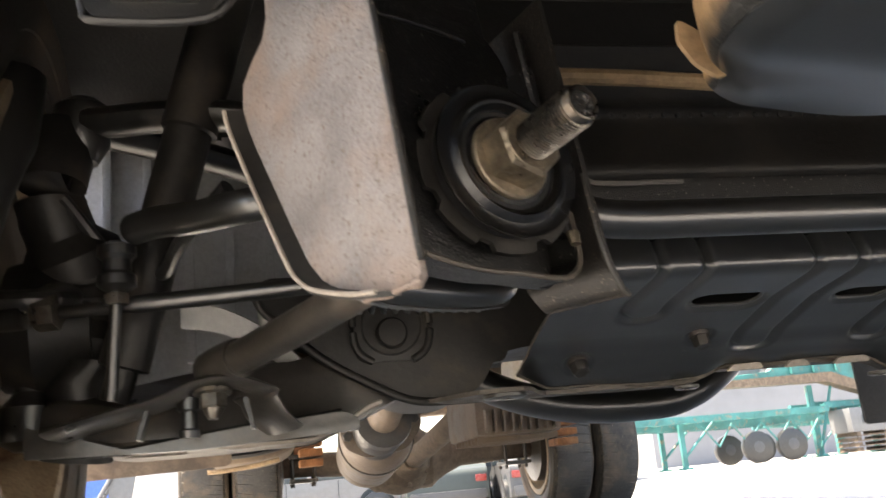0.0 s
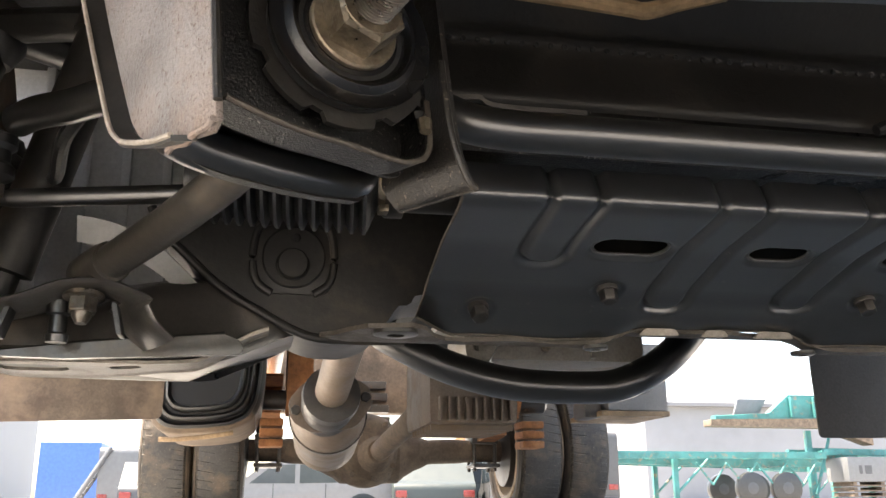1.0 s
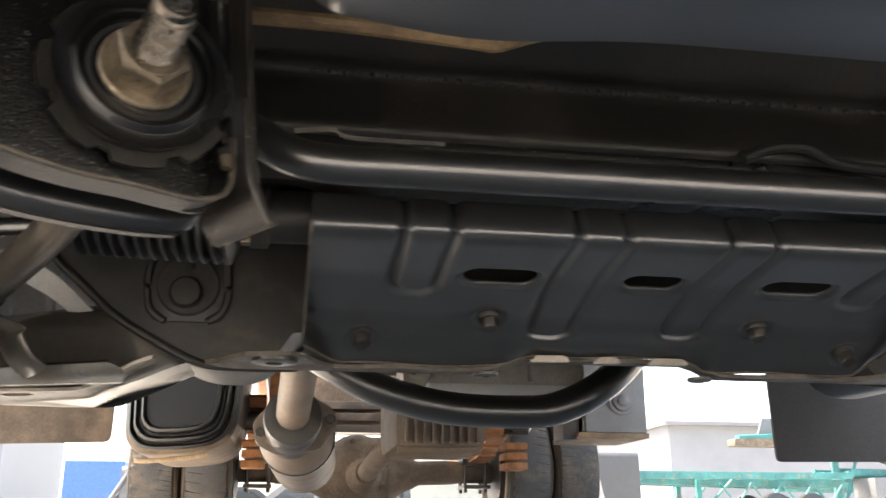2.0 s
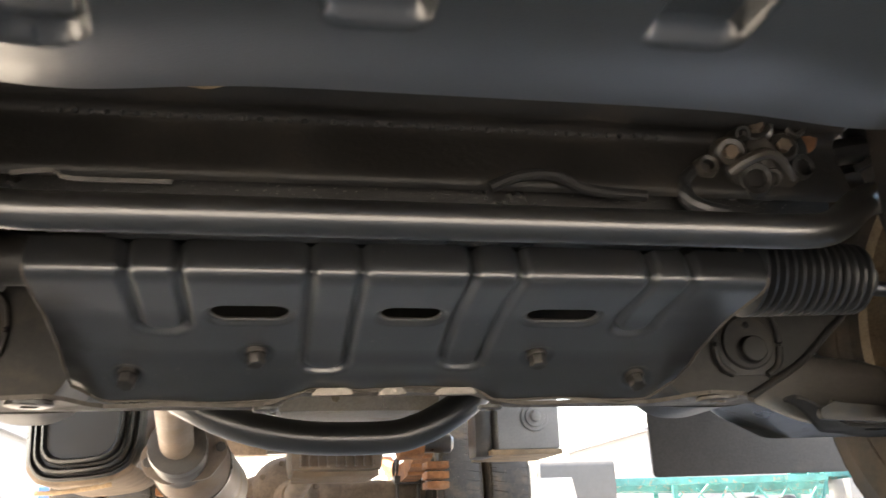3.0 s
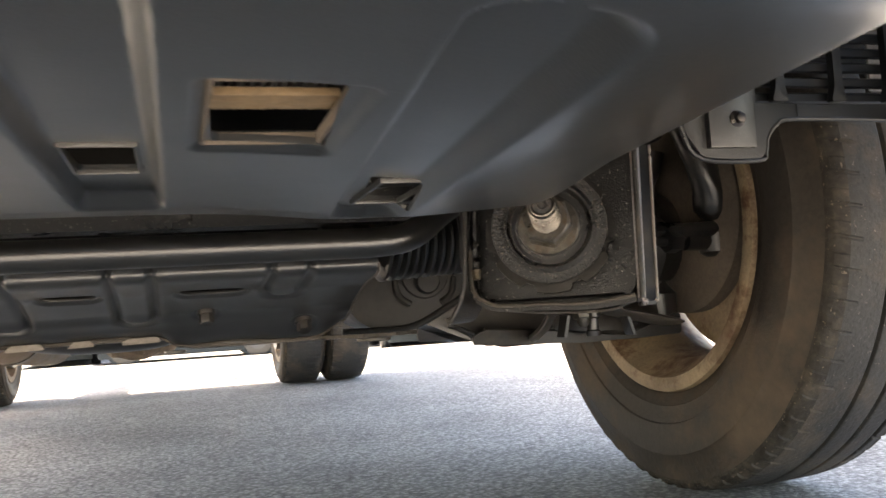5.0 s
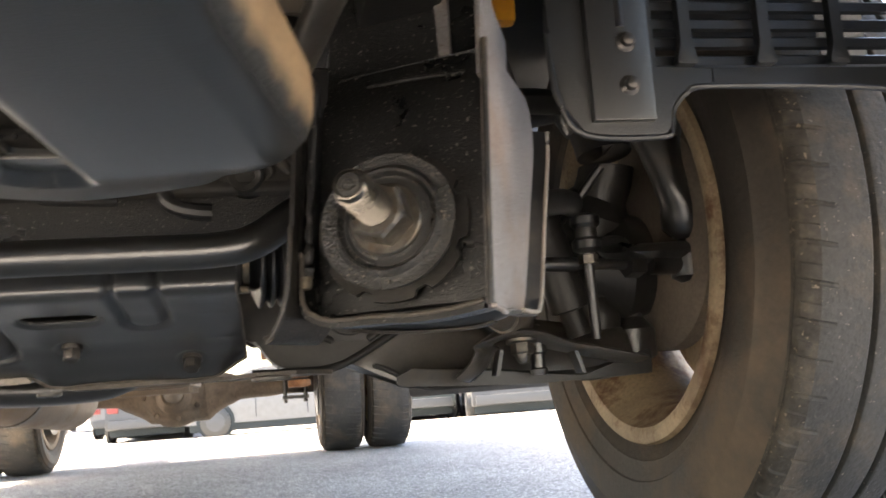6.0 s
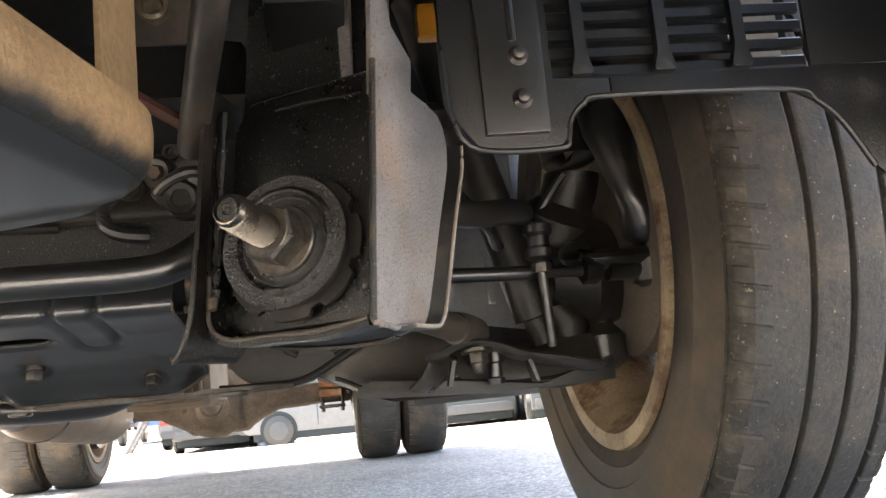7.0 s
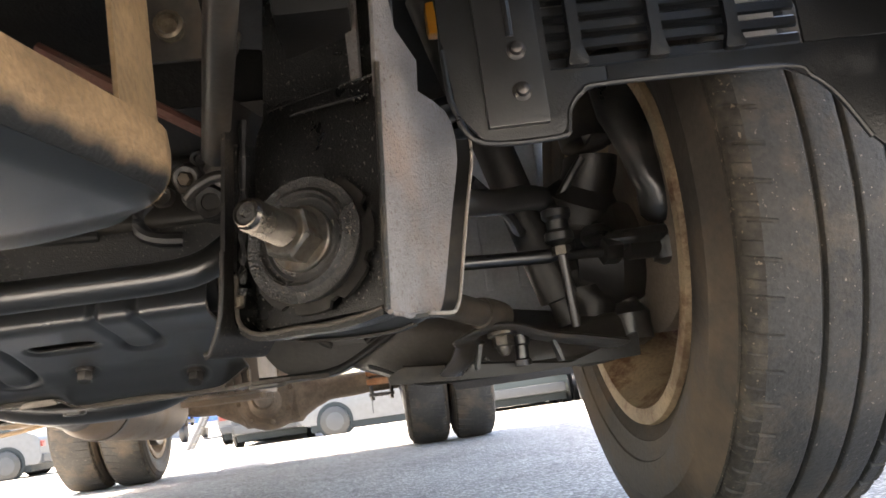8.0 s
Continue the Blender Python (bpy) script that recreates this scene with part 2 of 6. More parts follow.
asphalt()
TREAD = mat("grey_worn_tread", (0.060, 0.056, 0.051), 0.68, var=0.35, scale=9, bump=0.8, fine=170, dust=(0.155, 0.118, 0.082), dust_amount=0.44, dust_scale=11, spec=0.35, speck=(0.20, 0.17, 0.135), speck_scale=240, speck_at=0.69)
SHOULDER = mat("tan_scuffed_shoulder_rubber", (0.062, 0.053, 0.042), 0.75, var=0.45, scale=26, bump=0.8, fine=150, dust=(0.12, 0.094, 0.068), dust_amount=0.36, dust_scale=26, spec=0.25, speck=(0.18, 0.14, 0.10), speck_scale=200, speck_at=0.66)
BEIGE = mat("dusty_backing_plate", (0.155, 0.122, 0.092), 0.65, var=0.35, scale=12, bump=0.3, dust=(0.10, 0.072, 0.05), dust_amount=0.3, dust_scale=10)
PALEGREY = mat("pale_grey_panel", (0.60, 0.59, 0.57), 0.55, var=0.15, dust=(0.36, 0.32, 0.27), dust_amount=0.25)
TEAL = mat("turquoise_trailer_paint", (0.035, 0.19, 0.18), 0.55, var=0.35, scale=2.5, rust=(0.22, 0.15, 0.10), rust_amount=0.16)
WHITE = mat("white_car_paint", (0.78, 0.79, 0.80), 0.3, var=0.06, bump=0.0, coat=0.4)
DULLRED = mat("dull_red_pipe", (0.16, 0.065, 0.045), 0.6, var=0.3, scale=30, bump=0.2, dust=(0.14, 0.10, 0.07), dust_amount=0.4, dust_scale=20)
CARWHITE = mat("dusty_white_car_paint", (0.125, 0.128, 0.132), 0.4, var=0.1, bump=0.0, coat=0.2)
CARGREY = mat("dusty_grey_car_paint", (0.055, 0.057, 0.060), 0.45, var=0.12, bump=0.0)
CARDARK = mat("dusty_dark_green_car_paint", (0.030, 0.040, 0.038), 0.45, var=0.12, bump=0.0)
DARKCAR = mat("dark_car_paint", (0.02, 0.027, 0.03), 0.5, var=0.1, bump=0.0, spec=0.25)
BLUE = mat("blue_truck_paint", (0.05, 0.13, 0.42), 0.4, var=0.15, bump=0.0)
REDP = mat("red_lamp_plastic", (0.22, 0.03, 0.025), 0.3, var=0.1, bump=0.0)
AMBER = mat("amber_plastic", (0.75, 0.30, 0.03), 0.3, var=0.1, bump=0.0)
GLASS = mat("dark_tinted_glass", (0.03, 0.04, 0.045), 0.08, var=0.1, bump=0.0)
CLAD = mat("grey_shed_cladding", (0.20, 0.205, 0.215), 0.6, var=0.12, scale=0.5, bump=0.0)
ROOFM = mat("grey_shed_roof", (0.17, 0.173, 0.18), 0.6, var=0.15, scale=0.5, bump=0.0)


# ---- building helpers ----
def thing(name, at, label, category, group="", kind=""):
    ob = new(name)
    ob.location = at
    ob.empty_display_size = 0.1
    return tagged(ob, label, category, group, kind)


def part(name, bm, material, parent, label="", angle=35, lift=0.0):
    bmesh.ops.recalc_face_normals(bm, faces=bm.faces)
    me = bpy.data.meshes.new(name)
    bm.to_mesh(me)
    bm.free()
    me.materials.append(material)
    me.polygons.foreach_set("use_smooth", [True] * len(me.polygons))
    me.set_sharp_from_angle(angle=radians(angle))
    ob = new(name, me)
    if parent:
        ob.parent = parent
        if parent.type == "EMPTY":
            ob.matrix_parent_inverse = Matrix.Translation(V(0, 0, lift) - parent.location)
    if label:
        tagged(ob, label)
    return ob


def V(*a):
    return Vector(a)


def box(bm, c, size, rot=None, bevel=0.0):
    m = Matrix.Translation(c) @ (rot.to_4x4() if rot else Matrix()) @ Matrix.Diagonal((*size, 1))
    vs = bmesh.ops.create_cube(bm, size=1.0, matrix=m)["verts"]
    if bevel:
        es = {e for v in vs for e in v.link_edges}
        bmesh.ops.bevel(bm, geom=list(es), offset=bevel, segments=2, profile=0.7, affect="EDGES")
    return bm


def smooth_path(pts, k=8):
    pts = [Vector(p) for p in pts]
    out = []
    for i in range(len(pts) - 1):
        p0, p1, p2, p3 = pts[max(i - 1, 0)], pts[i], pts[i + 1], pts[min(i + 2, len(pts) - 1)]
        for j in range(k):
            t = j / k
            out.append(0.5 * (2 * p1 + (p2 - p0) * t + (2 * p0 - 5 * p1 + 4 * p2 - p3) * t * t + (3 * p1 - p0 - 3 * p2 + p3) * t ** 3))
    return out + [pts[-1]]


def sweep(bm, pts, radii, n=18, flat=1.0, up=(0, 0, 1)):
    """A round or flattened bar along a path, with closed ends."""
    pts = [Vector(p) for p in pts]
    if not isinstance(radii, (list, tuple)):
        radii = [radii] * len(pts)
    rings = []
    for i, p in enumerate(pts):
        d = (pts[min(i + 1, len(pts) - 1)] - pts[max(i - 1, 0)]).normalized()
        side = d.cross(Vector(up))
        side = side.normalized() if side.length > 1e-4 else Vector((1, 0, 0))
        top = side.cross(d).normalized()
        rings.append([bm.verts.new(p + radii[i] * (math.cos(a) * side + flat * math.sin(a) * top)) for a in (2 * math.pi * k / n for k in range(n))])
    for a, b in zip(rings, rings[1:]):
        for k in range(n):
            bm.faces.new((a[k], a[(k + 1) % n], b[(k + 1) % n], b[k]))
    bm.faces.new(rings[0][::-1])
    bm.faces.new(rings[-1])
    return bm


def turned(bm, origin, axis, profile, n=32, hexed=False):
    """A lathed body: profile rows are (distance along the axis, radius)."""
    axis = Vector(axis).normalized()
    side = axis.orthogonal().normalized()
    other = axis.cross(side)
    rings = []
    for s, r in profile:
        c = Vector(origin) + axis * s
        rings.append([bm.verts.new(c + max(r, 1e-4) * (math.cos(a) * side + math.sin(a) * other)) for a in (2 * math.pi * k / n for k in range(n))])
    for a, b in zip(rings, rings[1:]):
        for k in range(n):
            bm.faces.new((a[k], a[(k + 1) % n], b[(k + 1) % n], b[k]))
    bm.faces.new(rings[0][::-1])
    bm.faces.new(rings[-1])
    return bm


def ring_body(bm, origin, axis, profile, n=64):
    """A lathed ring whose profile closes on itself."""
    axis = Vector(axis).normalized()
    side = axis.orthogonal().normalized()
    other = axis.cross(side)
    rings = []
    for s, r in profile:
        c = Vector(origin) + axis * s
        rings.append([bm.verts.new(c + r * (math.cos(a) * side + math.sin(a) * other)) for a in (2 * math.pi * k / n for k in range(n))])
    for a, b in zip(rings, rings[1:] + rings[:1]):
        for k in range(n):
            bm.faces.new((a[k], a[(k + 1) % n], b[(k + 1) % n], b[k]))
    return bm


def plate(bm, outline, origin, u, v, thick, bevel=0.0):
    """A flat plate with an outline given in the directions u and v, and thickness along u x v."""
    u, v, o = Vector(u), Vector(v), Vector(origin)
    w = u.cross(v).normalized() * thick
    front = [bm.verts.new(o + u * a + v * b) for a, b in outline]
    back = [bm.verts.new(o + u * a + v * b + w) for a, b in outline]
    k = len(outline)
    fs = [bm.faces.new(front[::-1]), bm.faces.new(back)]
    fs += [bm.faces.new((front[i], front[(i + 1) % k], back[(i + 1) % k], back[i])) for i in range(k)]
    if bevel:
        es = [e for f in fs[:2] for e in f.edges]
        bmesh.ops.bevel(bm, geom=es, offset=bevel, segments=2, profile=0.7, affect="EDGES")
    return bm


def rounded(pts, r, k=5):
    """Round the corners of an outline."""
    out = []
    for i, p in enumerate(pts):
        p, a, b = Vector(p), Vector(pts[i - 1]), Vector(pts[(i + 1) % len(pts)])
        d1, d2 = (a - p), (b - p)
        rr = min(r, d1.length * 0.45, d2.length * 0.45)
        s, e = p + d1.normalized() * rr, p + d2.normalized() * rr
        for j in range(k + 1):
            t = j / k
            out.append(tuple((1 - t) ** 2 * s + 2 * t * (1 - t) * p + t * t * e))
    return out


def ribbon(bm, path, width_dir, width, thick):
    """A bent strip of sheet metal: the path is swept along width_dir and thickened."""
    pts = [Vector(p) for p in path]
    w = Vector(width_dir) * width
    nrm = []
    for i in range(len(pts)):
        d = (pts[min(i + 1, len(pts) - 1)] - pts[max(i - 1, 0)]).normalized()
        nrm.append(d.cross(w.normalized()).normalized() * thick)
    quad = [[bm.verts.new(p), bm.verts.new(p + w), bm.verts.new(p + w + n), bm.verts.new(p + n)] for p, n in zip(pts, nrm)]
    for a, b in zip(quad, quad[1:]):
        for k in range(4):
            bm.faces.new((a[k], a[(k + 1) % 4], b[(k + 1) % 4], b[k]))
    bm.faces.new(quad[0][::-1])
    bm.faces.new(quad[-1])
    return bm


def tapered_ribbon(bm, path, width_dir, widths, thick):
    """A bent strip whose width and direction change along its path."""
    pts = [Vector(p) for p in path]
    quad = []
    for i, p in enumerate(pts):
        w = width_dir[i]
        n = (pts[min(i + 1, len(pts) - 1)] - pts[max(i - 1, 0)]).normalized().cross(w).normalized() * thick
        e = p + w * widths[i]
        quad.append([bm.verts.new(p), bm.verts.new(e), bm.verts.new(e + n), bm.verts.new(p + n)])
    for a, b in zip(quad, quad[1:]):
        for k in range(4):
            bm.faces.new((a[k], a[(k + 1) % 4], b[(k + 1) % 4], b[k]))
    bm.faces.new(quad[0][::-1])
    bm.faces.new(quad[-1])
    return bm


def hexnut(bm, origin, axis, across, height, chamfer=0.12):
    r = across / 2 / math.cos(math.pi / 6)
    return turned(bm, origin, axis, [(0, r), (height * (1 - chamfer), r), (height, r * 0.9)], n=6)


def stadium(x, y, cx, cy, hx, hy, r):
    """Signed distance to a rounded rectangle."""
    qx, qy = abs(x - cx) - hx + r, abs(y - cy) - hy + r
    return math.hypot(max(qx, 0), max(qy, 0)) + min(max(qx, qy), 0) - r


def step(a, b, x):
    t = min(1, max(0, (x - a) / (b - a)))
    return t * t * (3 - 2 * t)


def pressed_sheet(bm, us, vs, place, normal, depth, holes, thick):
    """A pressed steel sheet on a grid: place(u, v) is its mid surface, depth(u, v) what is pressed in, and holes are (cu, cv, hu, hv, r)."""
    cu, cv = us[1] - us[0], vs[1] - vs[0]
    tops, dead = {}, set()

    def sd(u, v):
        return min([stadium(u, v, *h) for h in holes] or [9])

    for i, u in enumerate(us):
        for j, v in enumerate(vs):
            a, b = u, v
            d = sd(a, b)
            cell = 0.55 * max(cu, cv)
            if abs(d) < cell:
                e = 1e-4
                gx, gy = (sd(a + e, b) - d) / e, (sd(a, b + e) - d) / e
                g = max(1e-6, gx * gx + gy * gy)
                a, b = a - d * gx / g, b - d * gy / g
            elif d < 0:
                dead.add((i, j))
            nv = normal(a, b)
            p = place(a, b) - nv * depth(a, b)
            tops[i, j] = (bm.verts.new(p), bm.verts.new(p - nv * thick), d)
    alive = set()
    for i in range(len(us) - 1):
        for j in range(len(vs) - 1):
            q = [(i, j), (i + 1, j), (i + 1, j + 1), (i, j + 1)]
            if any(k in dead for k in q) or sd((us[i] + us[i + 1]) / 2, (vs[j] + vs[j + 1]) / 2) < -0.05 * cu:
                continue
            alive.add((i, j))
            bm.faces.new([tops[k][0] for k in q])
            bm.faces.new([tops[k][1] for k in q[::-1]])
    for i, j in alive:
        for (di, dj), (a, b) in {(-1, 0): ((0, 1), (0, 0)), (1, 0): ((1, 0), (1, 1)), (0, -1): ((0, 0), (1, 0)), (0, 1): ((1, 1), (0, 1))}.items():
            if (i + di, j + dj) not in alive:
                k1, k2 = (i + a[0], j + a[1]), (i + b[0], j + b[1])
                bm.faces.new((tops[k1][0], tops[k1][1], tops[k2][1], tops[k2][0]))
    bmesh.ops.delete(bm, geom=[v for v in bm.verts if not v.link_faces], context="VERTS")
    return bm


def bm_new():
    return bmesh.new()


def lin(a, b, n):
    return [a + (b - a) * i / (n - 1) for i in range(n)]

# ---- ground ----
def ground_z(x, y):
    fall = step(5.5, 18, y) * (1 - 0.9 * step(6.0, 9.5, x))
    return -0.48 * fall - 0.016 * step(3.1, 2.1, y)


bm = bm_new()
gx = [-3000, -600, -150, -60] + [-40 + 2 * i for i in range(41)] + [60, 150, 600, 3000]
gy = [-3000, -600, -100, -30] + [-10 + 0.5 * i for i in range(62)] + [21, 22] + [24, 30, 40, 60, 150, 600, 3000]
gv = [[bm.verts.new((x, y, ground_z(x, y))) for x in gx] for y in gy]
for a, b in zip(gv, gv[1:]):
    for k in range(len(gx) - 1):
        bm.faces.new((a[k], a[k + 1], b[k + 1], b[k]))
tagged(part("ground", bm, ASPHALT, None), "worn light grey asphalt yard, sunlit beyond the truck", "ground", kind="structure")

# ---- the truck ----
truck = thing("truck", (0, 2.4, 0), "light truck with dual rear wheels and a dusty black underside", "truck")

RIDE = -0.016     # the body sits this much lower than its nominal height


def part_of(name, bm, material, parent, label="", angle=35):
    return part(name, bm, material, parent, label, angle, RIDE if parent is truck else 0.0)


# front under cover: pressed sheet with long recessed channels and slots
def cover_half(v):
    return 0.3115 + (0.21 if v > 0.49 else 0.14) * (v - 0.49) - 0.06 * step(0.61, 0.74, v) ** 1.5


def cover_base(x, v):
    a = abs(x)
    e = min(0.018, max(0.0, a - cover_half(v) + 0.018))
    e2 = max(0.0, a - cover_half(v) + 0.080)
    return 0.030 - math.sqrt(0.030 ** 2 - e * e) + 0.4 * e2 * e2 + 0.341 - 0.006 * step(0.15, 0.32, a) - 0.007 * math.exp(-((a - 0.22) / 0.06) ** 2) + (0.006 + 0.006 * step(0.15, 0.32, a)) * step(0.64, 0.728, v) + 0.03 * step(0.26, 0.10, v)


def cover_depth(x, v):
    d, u = 0.0, abs(x)
    t = stadium(u, v, 0.0745, 0.30, 0.0250, 0.358, 0.014)
    d += 0.0115 * (1 - step(-0.0075, 0.0005, t)) * (1 - step(0.6425, 0.6585, v))
    w = u - (0.192 + 0.078 * (v - 0.305))
    t = stadium(w, v, 0, 0.474, 0.0240, 0.205, 0.021)
    d += 0.0085 * (1 - step(-0.0060 if w < 0 else -0.013, 0.0005, t)) * (1 - step(0.666, 0.6825, v))
    t = stadium(u, v, 0.137, 0.409, 0.0275, 0.055, 0.007)
    d += 0.003 * (1 - step(-0.004, 0.0015, t))
    return d


bm = bm_new()
cover_holes = [(k * x, y, hx, hy, 0.004) for k in (-1, 1) for x, y, hx, hy in ((0.073, 0.541, 0.0155, 0.036), (0.137, 0.409, 0.0215, 0.048), (0.2190, 0.588, 0.0140, 0.042))]
xs, ys = lin(-0.36, 0.36, 521), lin(0.10, 0.728, 251)
pressed_sheet(bm, xs, ys, lambda u, v: V(u * cover_half(v) / 0.36, v, cover_base(u * cover_half(v) / 0.36, v)), lambda u, v: V(0, 0, -1), lambda u, v: cover_depth(u * cover_half(v) / 0.36, v),
              [(h[0] * 0.36 / cover_half(h[1]), h[1], h[2] * 0.36 / cover_half(h[1]), h[3], h[4]) for h in cover_holes], 0.003)
under_cover = part_of("under_cover", bm, COVER, truck, "dark grey pressed steel under cover with long channels and slots")

# the cover's dusty turned-up side walls, end tabs, straps and rear lip
for s in (-1, 1):
    bm = bm_new()
    rows = []
    for v in lin(0.10, 0.728, 60):
        h = cover_half(v)
        zz = cover_base(h, v)
        r = 0.022 - 0.010 * step(0.66, 0.728, v)
        rows.append([V(s * (h + r * (math.sin(a) - 0.6) - 0.0005), v, zz + r * (0.8 - math.cos(a)) + 0.0003) for a in lin(0.6435, 1.50, 9)] + [V(s * (h + r * 0.4), v, zz + r * 0.8 + 0.008), V(s * (h + r * 0.4 - 0.001), v, zz + r * 0.8 + 0.018)])
    grid = [[bm.verts.new(p) for p in r] for r in rows]
    inner = [[bm.verts.new(p - V(s * 0.003, 0, -0.002)) for p in r] for r in rows]
    k = len(rows[0])
    for g in (grid, inner):
        for a, b in zip(g, g[1:]):
            for j in range(k - 1):
                bm.faces.new((a[j], a[j + 1], b[j + 1], b[j]))
    for e in (0, -1):
        for j in range(k - 1):
            bm.faces.new((grid[e][j], grid[e][j + 1], inner[e][j + 1], inner[e][j]))
    for j in (0, -1):
        for i in range(len(rows) - 1):
            bm.faces.new((grid[i][j], grid[i + 1][j], inner[i + 1][j], inner[i][j]))
    wall = part_of("side_wall", bm, COVEREDGE, under_cover, "rounded edge thick with tan dust, shade painted dark below")
    bm = bm_new()
    plate(bm, rounded([(-0.007, 0.003), (0.006, -0.002), (0.017, 0.005), (0.0245, 0.017), (0.0235, 0.029), (0.008, 0.020)], 0.003), (s * 0.311, 0.700, 0.350), (s, 0, 0), (0, 0, 1), 0.003 * s, 0.0006)
    part_of("end_tab", bm, TANSTEEL, under_cover, "tan end tab")
    if s > 0:
        bm = bm_new()
        ribbon(bm, [V(s * 0.3255, 0.622, 0.362), V(s * 0.3270, 0.648, 0.362), V(s * 0.3280, 0.655, 0.362), V(s * 0.3270, 0.702, 0.362)], (0, 0, 1), 0.26, 0.003)
        part_of("hanger_strap", bm, TANSTEEL, under_cover, "dusty tan upright strap folded along its middle")
    bm = bm_new()
    for x0, y0, hx, hy in ((0.137, 0.409, 0.0215, 0.048),):
        zz = cover_base(x0, y0) + 0.0035
        for dx, dy, sx, sy in ((0, hy + 0.001, hx + 0.0018, 0.0009), (0, -hy - 0.001, hx + 0.0018, 0.0009), (hx + 0.001, 0, 0.0009, hy), (-hx - 0.001, 0, 0.0009, hy)):
            box(bm, (s * (x0 + dx), y0 + dy, zz + 0.001), (2 * sx, 2 * sy, 0.005), bevel=0.0008)
    for x0, y0, hx, hy, d in ((0.073, 0.541, 0.0155, 0.036, 0.0115), (0.2190, 0.588, 0.0140, 0.042, 0.0085)):
        zz = cover_base(x0, y0) + d - 0.0006
        lip = bm_new()
        for dx, dy, sx, sy in ((0, hy, hx + 0.0012, 0.0009), (0, -hy, hx + 0.0012, 0.0009), (hx, 0, 0.0009, hy), (-hx, 0, 0.0009, hy)):
            box(lip, (s * (x0 + dx), y0 + dy, zz), (2 * sx, 2 * sy, 0.003), bevel=0.0006)
        part_of("slot_lip", lip, SLOTM, under_cover, "worn bright lip round the slot")
    part_of("slot_collar", bm, BEIGE, under_cover, "dusty tan slot collar")
    bm = bm_new()
    box(bm, (s * 0.137, 0.412, 0.3495), (0.045, 0.021, 0.003), bevel=0.0008)
    part_of("slot_crossbar", bm, TANSTEEL, under_cover, "dusty tan bar across the slot")
bm = bm_new()
sweep(bm, [(-0.278, 0.7305, 0.3530), (0.278, 0.7305, 0.3530)], 0.0030, 10)
part_of("rear_lip", bm, COVER, under_cover)
# Plain black sheet closing the space above the slots.
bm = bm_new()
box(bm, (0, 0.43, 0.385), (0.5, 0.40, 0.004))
part_of("mesh_backing", bm, BLACKGRIT, under_cover)
for i in range(12):
    bm = bm_new()
    box(bm, (0.1165 + i * 0.0037, 0.409, 0.358), (0.0014, 0.10, 0.004))
    part_of("mesh_bar", bm, BROWN, under_cover)

# stabiliser bar between and behind the brackets
R_BAR = 0.0135
bar_half = [(0.0, 0.900, 0.336), (0.12, 0.900, 0.336), (0.22, 0.900, 0.336), (0.285, 0.902, 0.337), (0.315, 0.906, 0.344), (0.345, 0.918, 0.365), (0.375, 0.935, 0.380), (0.41, 0.952, 0.386), (0.48, 0.975, 0.388), (0.54, 1.00, 0.388), (0.585, 1.045, 0.393), (0.62, 1.085, 0.402), (0.64, 1.11, 0.404)]
bm = bm_new()
sweep(bm, smooth_path([V(-x, y, z) for x, y, z in bar_half[:0:-1]] + [V(*p) for p in bar_half], 6), R_BAR, 24)
part_of("stabiliser_bar", bm, TUBE, truck, "glossy black bent round bar")
for s in (-1, 1):
    bm = bm_new()
    turned(bm, (s * 0.655, 1.115, 0.352), (0, 0, 1), [(0, 0.010), (0.004, 0.016), (0.012, 0.016), (0.016, 0.012), (0.026, 0.012), (0.030, 0.016), (0.038, 0.016), (0.042, 0.008)], 20)
    link = part_of("stabiliser_link", bm, BLACK, truck)
    bm = bm_new()
    sweep(bm, [(s * 0.655, 1.115, 0.352), (s * 0.662, 1.13, 0.262)], 0.0055, 12)
    part_of("link_rod", bm, MATTBLACK, link)
    bm = bm_new()
    hexnut(bm, (s * 0.6555, 1.116, 0.340), (0, 0, 1), 0.019, 0.010)
    part_of("link_nut", bm, ZINC, link)

# steering rack guard: black pressed sheet with ribs, slots and bolts
prof = [(0.0, 0.992, 0.350), (0.018, 0.9835, 0.3335), (0.026, 0.9800, 0.3262), (0.031, 0.9788, 0.3215), (0.036, 0.9795, 0.3176), (0.041, 0.9825, 0.3147), (0.046, 0.9875, 0.3131), (0.052, 0.9945, 0.3122), (0.116, 1.058, 0.3045), (0.192, 1.132, 0.2855), (0.226, 1.162, 0.2690), (0.243, 1.174, 0.2570), (0.262, 1.190, 0.2500)]


def on_profile(v):
    for (a, y1, z1), (b, y2, z2) in zip(prof, prof[1:]):
        if v <= b or b == prof[-1][0]:
            t = (v - a) / (b - a)
            return y1 + (y2 - y1) * t, z1 + (z2 - z1) * t


def soft_profile(v):
    k = [on_profile(min(0.262, max(0, v + d))) for d in (-0.009, -0.006, -0.003, 0, 0.003, 0.006, 0.009)]
    return sum(p[0] for p in k) / 7, sum(p[1] for p in k) / 7


def guard_place(u, v):
    y, z = soft_profile(v)
    bow = (0.0115 * step(-0.108, -0.072, u) * step(0.108, 0.080, u) + 0.019 * step(0.258, 0.306, abs(u)) + 0.0012 * math.sin(u * 47)) * step(0.20, 0.262, v)
    return V(u, y, z + bow)


def guard_normal(u, v):
    y1, z1 = soft_profile(max(0, v - 0.004))
    y2, z2 = soft_profile(min(0.262, v + 0.004))
    d = V(0, y2 - y1, z2 - z1).normalized()
    return V(0, d.z, -d.y).normalized()


